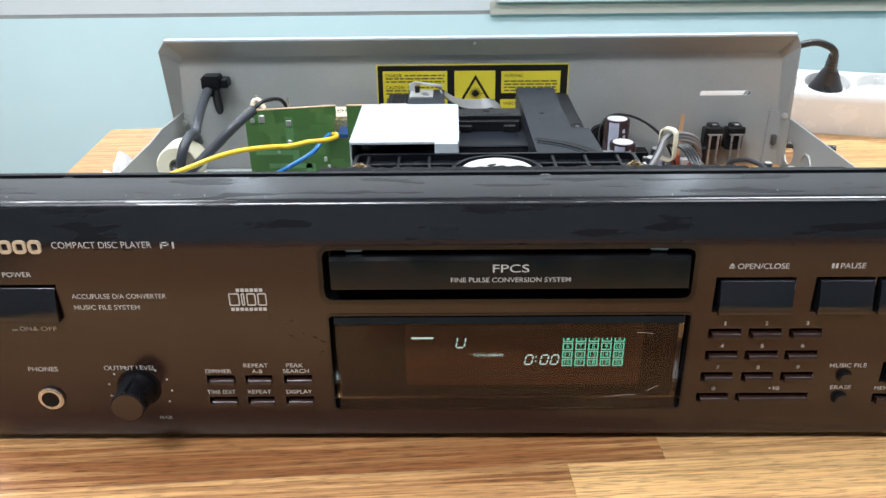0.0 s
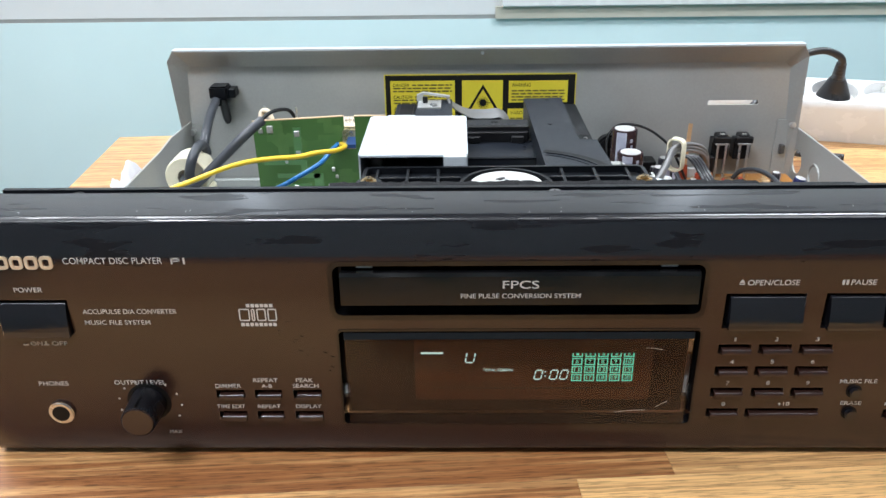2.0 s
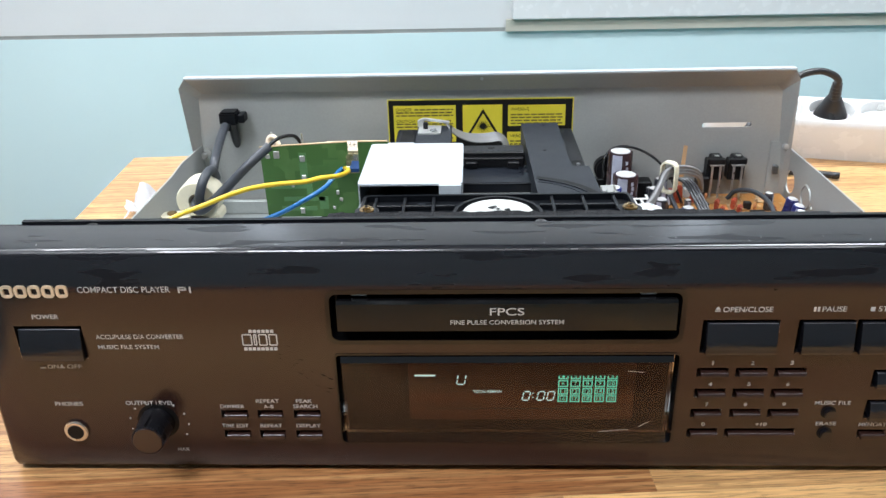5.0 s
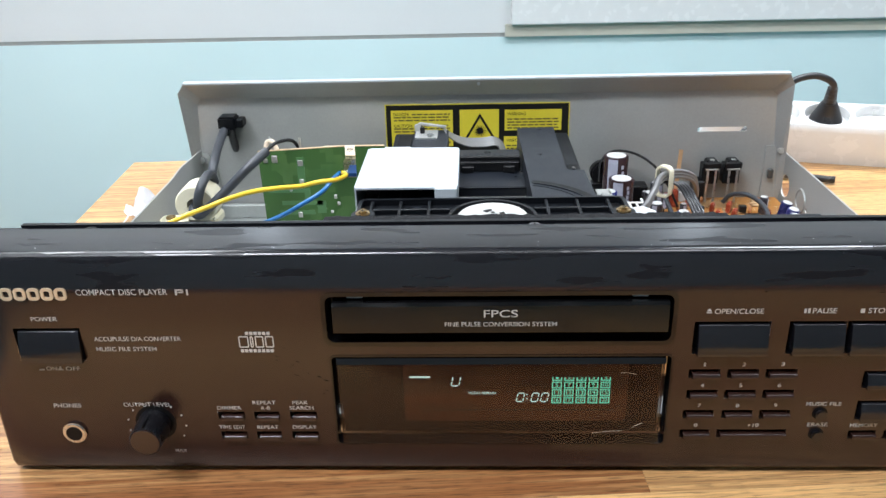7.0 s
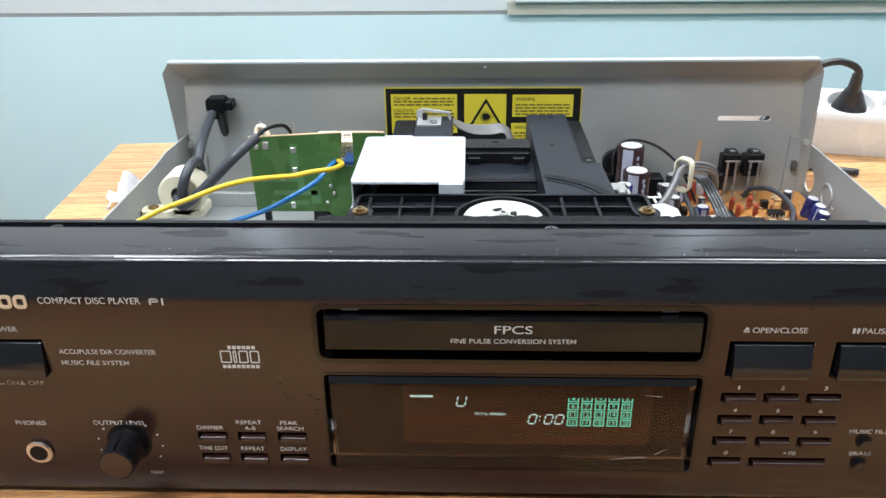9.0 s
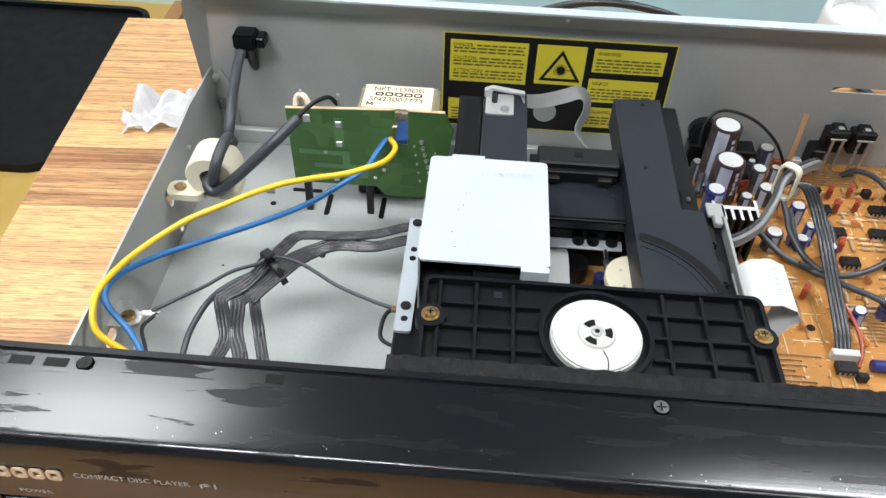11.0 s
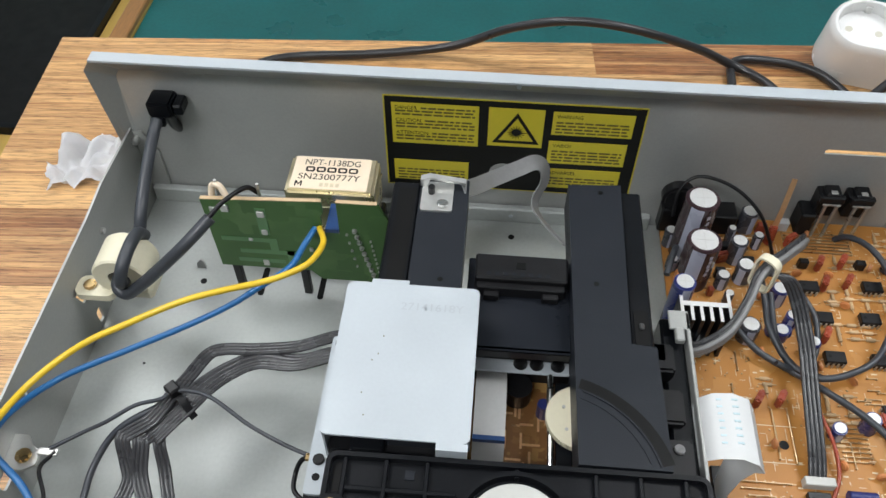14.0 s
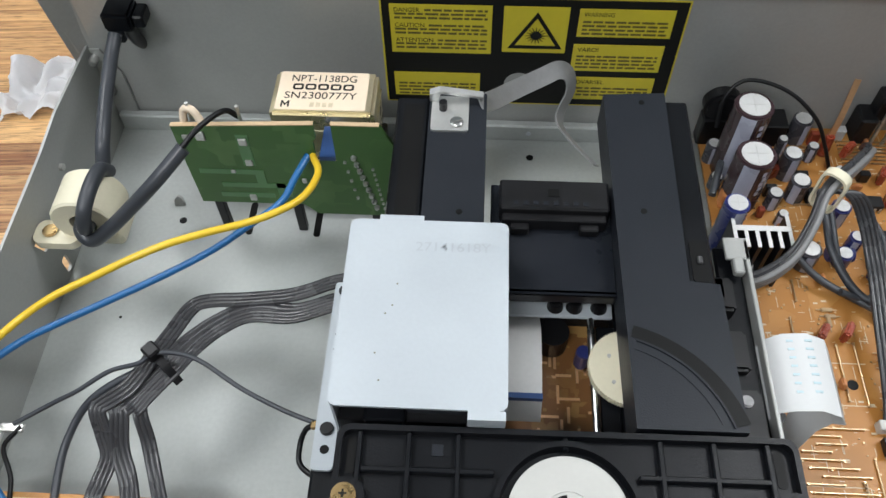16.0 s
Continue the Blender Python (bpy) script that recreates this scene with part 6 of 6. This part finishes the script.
for k in range(7):
    for xx in (90, 96):
        fx, fy, fz = unscaled(xx - 3, 139.5 + k * 3.2, 68.5 if xx > 92 else 67.8)
        part("faint_print", box(mesh(), fx, fx + 2.4, fy, fy + 0.8, fz - 0.2, fz + 0.1), M_FAINT, main)
part("cable_socket", box(mesh(), 90, 95, 113, 142, MB, 40, 0.5), M_IC, main)
ribbon("flat_cable", [(169, 104, 31), (169, 106, 44), (169, 104, 53), (169, 97, 58), (169, 88, 58), (169, 78, 54), (169, 66, 48)], 72, 0.4, M_FFC, main, "wide white flat flexible cable arched over the board", up=(0, 1, 0))

main.scale = (BOARD,) * 3
main.location = (BOARD_AT + BOARD * (WHERE[main] - BOARD_AT)) * 0.001

# ---- loose things on the table ----
# crumpled paper tissue
bm = mesh()
rg = random.Random(21)
nu, nv = 34, 26
grid = []
for a in range(nu):
    col = []
    for c in range(nv):
        u, w = 2 * a / (nu - 1) - 1, 2 * c / (nv - 1) - 1
        edge = 1 + 0.16 * noise.noise((u * 3, w * 3, 4.0)) + 0.10 * noise.noise((u * 9, w * 9, 1.0))
        x, y = -258 + 23 * u * edge, 335 + 20 * w * edge + 4 * u
        fold = abs(noise.noise((u * 1.3 + 3, w * 1.5, 0.5))) * 1.5 + 0.3 * abs(noise.noise((u * 3.1, w * 3.3 + 7, 2.5)))
        lift = max(0.0, 1 - 0.55 * (u * u + w * w)) ** 0.7
        col.append(bm.verts.new((x, y, 0.5 + 24 * fold * lift + 6 * lift * max(0.0, u + 0.2))))
    grid.append(col)
for a in range(nu - 1):
    for c in range(nv - 1):
        bm.faces.new((grid[a][c], grid[a + 1][c], grid[a + 1][c + 1], grid[a][c + 1]))
bmesh.ops.solidify(bm, geom=bm.faces[:], thickness=0.35)
low = min(v.co.z for v in bm.verts)
bmesh.ops.translate(bm, verts=bm.verts, vec=(0, 0, 0.1 - low))
tissue = part("paper_tissue", bm, M_TISSUE, None, "crumpled white paper tissue lying on the table", at=(-262, 336, 0), category="tissue", smooth=True, sharp=100)

# power strip, turned on the table
SZ, WELL = 38, 9
strip_top = thing("power_strip", (285, 464, 0), "glossy white power strip lying on the table", "power strip")
bm = mesh()
rings = []
for z, g in ((0.2, 0), (4, 0), (SZ - 6, 1.2), (SZ - 2, 2.0), (SZ, 4)):
    rings.append([(x, y, z) for x, y in outline(209 + g, 420 - g, 441 + g, 487 - g, 22 - g, 8)])
loft(bm, rings, True, False)
SOCKETS = (233.5, 275, 316.5, 358)
for sx in SOCKETS:
    ring = [bm.verts.new((sx + 19 * math.cos(2 * math.pi * k / 40), 464 + 17.6 * math.sin(2 * math.pi * k / 40), SZ)) for k in range(40)]
    for k in range(40):
        bm.edges.new((ring[k], ring[(k + 1) % 40]))
bmesh.ops.triangle_fill(bm, use_beauty=True, edges=[e for e in bm.edges if all(abs(v.co.z - SZ) < 1e-4 for v in e.verts)])
part("body", bm, M_WHITEPVC, strip_top, smooth=True)
for sx in SOCKETS:
    n = 40
    bm = mesh()
    rr = [[(sx + r * math.cos(2 * math.pi * k / n), 464 + r * q * math.sin(2 * math.pi * k / n), SZ + z) for k in range(n)] for r, q, z in ((19, 0.926, 0.02), (18.4, 0.93, -0.6), (17.6, 0.96, -WELL), (0.1, 1, -WELL))]
    loft(bm, rr)
    sk = part("socket", bm, M_WHITEPVC, strip_top, smooth=True)
    for dx in (-9.5, 9.5):
        part("pin_hole", cyl(mesh(), (sx + dx, 464, SZ - WELL + 0.05), 2.5, 0.1, "z", 14), M_BEIGESHADE, sk)
    for dy in (-15.8, 15.8):
        part("earth_clip", box(mesh(), sx - 2, sx + 2, 464 + dy - 0.6, 464 + dy + 0.6, SZ - WELL + 0.2, SZ - 3, 0.2), M_ZINC, sk)
strip_top.rotation_euler = (radians(18), 0, radians(-15))
strip_top.location.z = 0.0071
PLX, PLY, PLZ = 312.6, 447.3, 34.8
plug = thing("mains_plug", (PLX, PLY, PLZ), "black mains plug pushed into the power strip", "plug")
bm = mesh()
rings = [[(PLX + r * math.cos(2 * math.pi * k / 24), PLY + r * q * math.sin(2 * math.pi * k / 24), PLZ + z) for k in range(24)] for r, q, z in ((14, 0.75, 0.7), (14, 0.75, 4), (11, 0.8, 11), (8, 0.9, 18), (6.2, 1, 21))]
loft(bm, rings, True, True)
part("body", bm, M_BLACKCABLE, plug, smooth=True)
bm = mesh()
for k in range(5):
    cyl(bm, (PLX, PLY, PLZ + 19.5 + k * 3.2), 5.6 - k * 0.3, 3.0, "z", 18, 5.4 - k * 0.3)
part("grip", bm, M_BLACKCABLE, plug, smooth=True)
plug.rotation_euler = (radians(18), 0, radians(-15))
wire("mains_cable", [(309.6, 436, 67), (308.5, 434, 72), (302, 433, 77), (290, 433, 80), (272, 428, 77), (254, 416, 67), (230, 404, 44), (210, 402, 18), (192, 420, 5), (172, 450, 4.5), (150, 462, 8), (118, 452, 28), (72, 446, 44), (34, 450, 44), (-3, 459, 30), (-43, 463, 10), (-97, 457, 4.5), (-164, 446, 4.5), (-185, 420, 6), (-184, 350, 20), (-182, 310, 60), (-181, 299, 84)], 3.0, M_BLACKCABLE, None, "black mains cable lying in a curve behind the player", category="cable", at=(150, 455, 0))
wire("thin_cable", [(150, 440, 4), (156, 470, 4), (185, 472, 4.2), (212, 462, 4), (232, 430, 4), (250, 400, 4.2), (300, 380, 4)], 3.0, M_BLACKCABLE, None, "thin black cable lying on the table", category="cable", at=(190, 440, 0))

# faint print on the wide cable, wear on the front panel
rg = random.Random(9)
for k in range(16):
    for yy, zz in ((96, 58.6), (88, 58.75), (80, 55.6)):
        part("faint_print", box(mesh(), 137 + k * 4.2, 139.4 + k * 4.2, yy - 0.4, yy + 0.4, zz, zz + 0.12), M_FAINT, main)
bm = mesh()
for k in range(46):
    x, z, w, h = rg.uniform(-150, 200), rg.choice((99.0, 98.0, 97.2)) + rg.uniform(-0.6, 0.6), rg.uniform(0.8, 5), rg.uniform(0.25, 0.7)
    bm.faces.new([bm.verts.new((x + w * u, -0.06, z + h * v)) for u, v in ((0, 0.2), (0.3, -0.3), (0.8, -0.1), (1, 0.3), (0.6, 0.6), (0.2, 0.5))])
for k in range(14):
    x, z, w, h = -84 + k * 1.6 + rg.uniform(-4, 4), 72 - k * 1.5 + rg.uniform(-1.5, 1.5), rg.uniform(0.4, 2.2), rg.uniform(0.3, 0.8)
    bm.faces.new([bm.verts.new((x + w * u, -0.06, z + h * v)) for u, v in ((0, 0.5), (0.3, 0), (0.8, -0.5), (1, -0.3), (0.6, 0.3), (0.2, 0.7))])
part("wear_fleck", bm, M_POCKET, panel, kind="stuff")
bm = mesh()
for k in range(26):
    x, y = rg.uniform(-190, 200), rg.uniform(19, 24)
    cyl(bm, (x, y, 108.55), rg.uniform(0.08, 0.2), 0.12, "z", 6)
part("dust_speck", bm, M_CAPTOP, player, kind="stuff")
for x0, z0, x1, z1 in ((54, 62.5, 60, 61.9), (44, 33.5, 56, 34.6), (60, 36, 64, 38.5)):
    wire("hairline_scratch", [(x0, -1.62, z0), ((x0 + x1) / 2, -1.62, (z0 + z1) / 2 + 0.2), (x1, -1.62, z1)], 0.05, M_PRINT, panel)
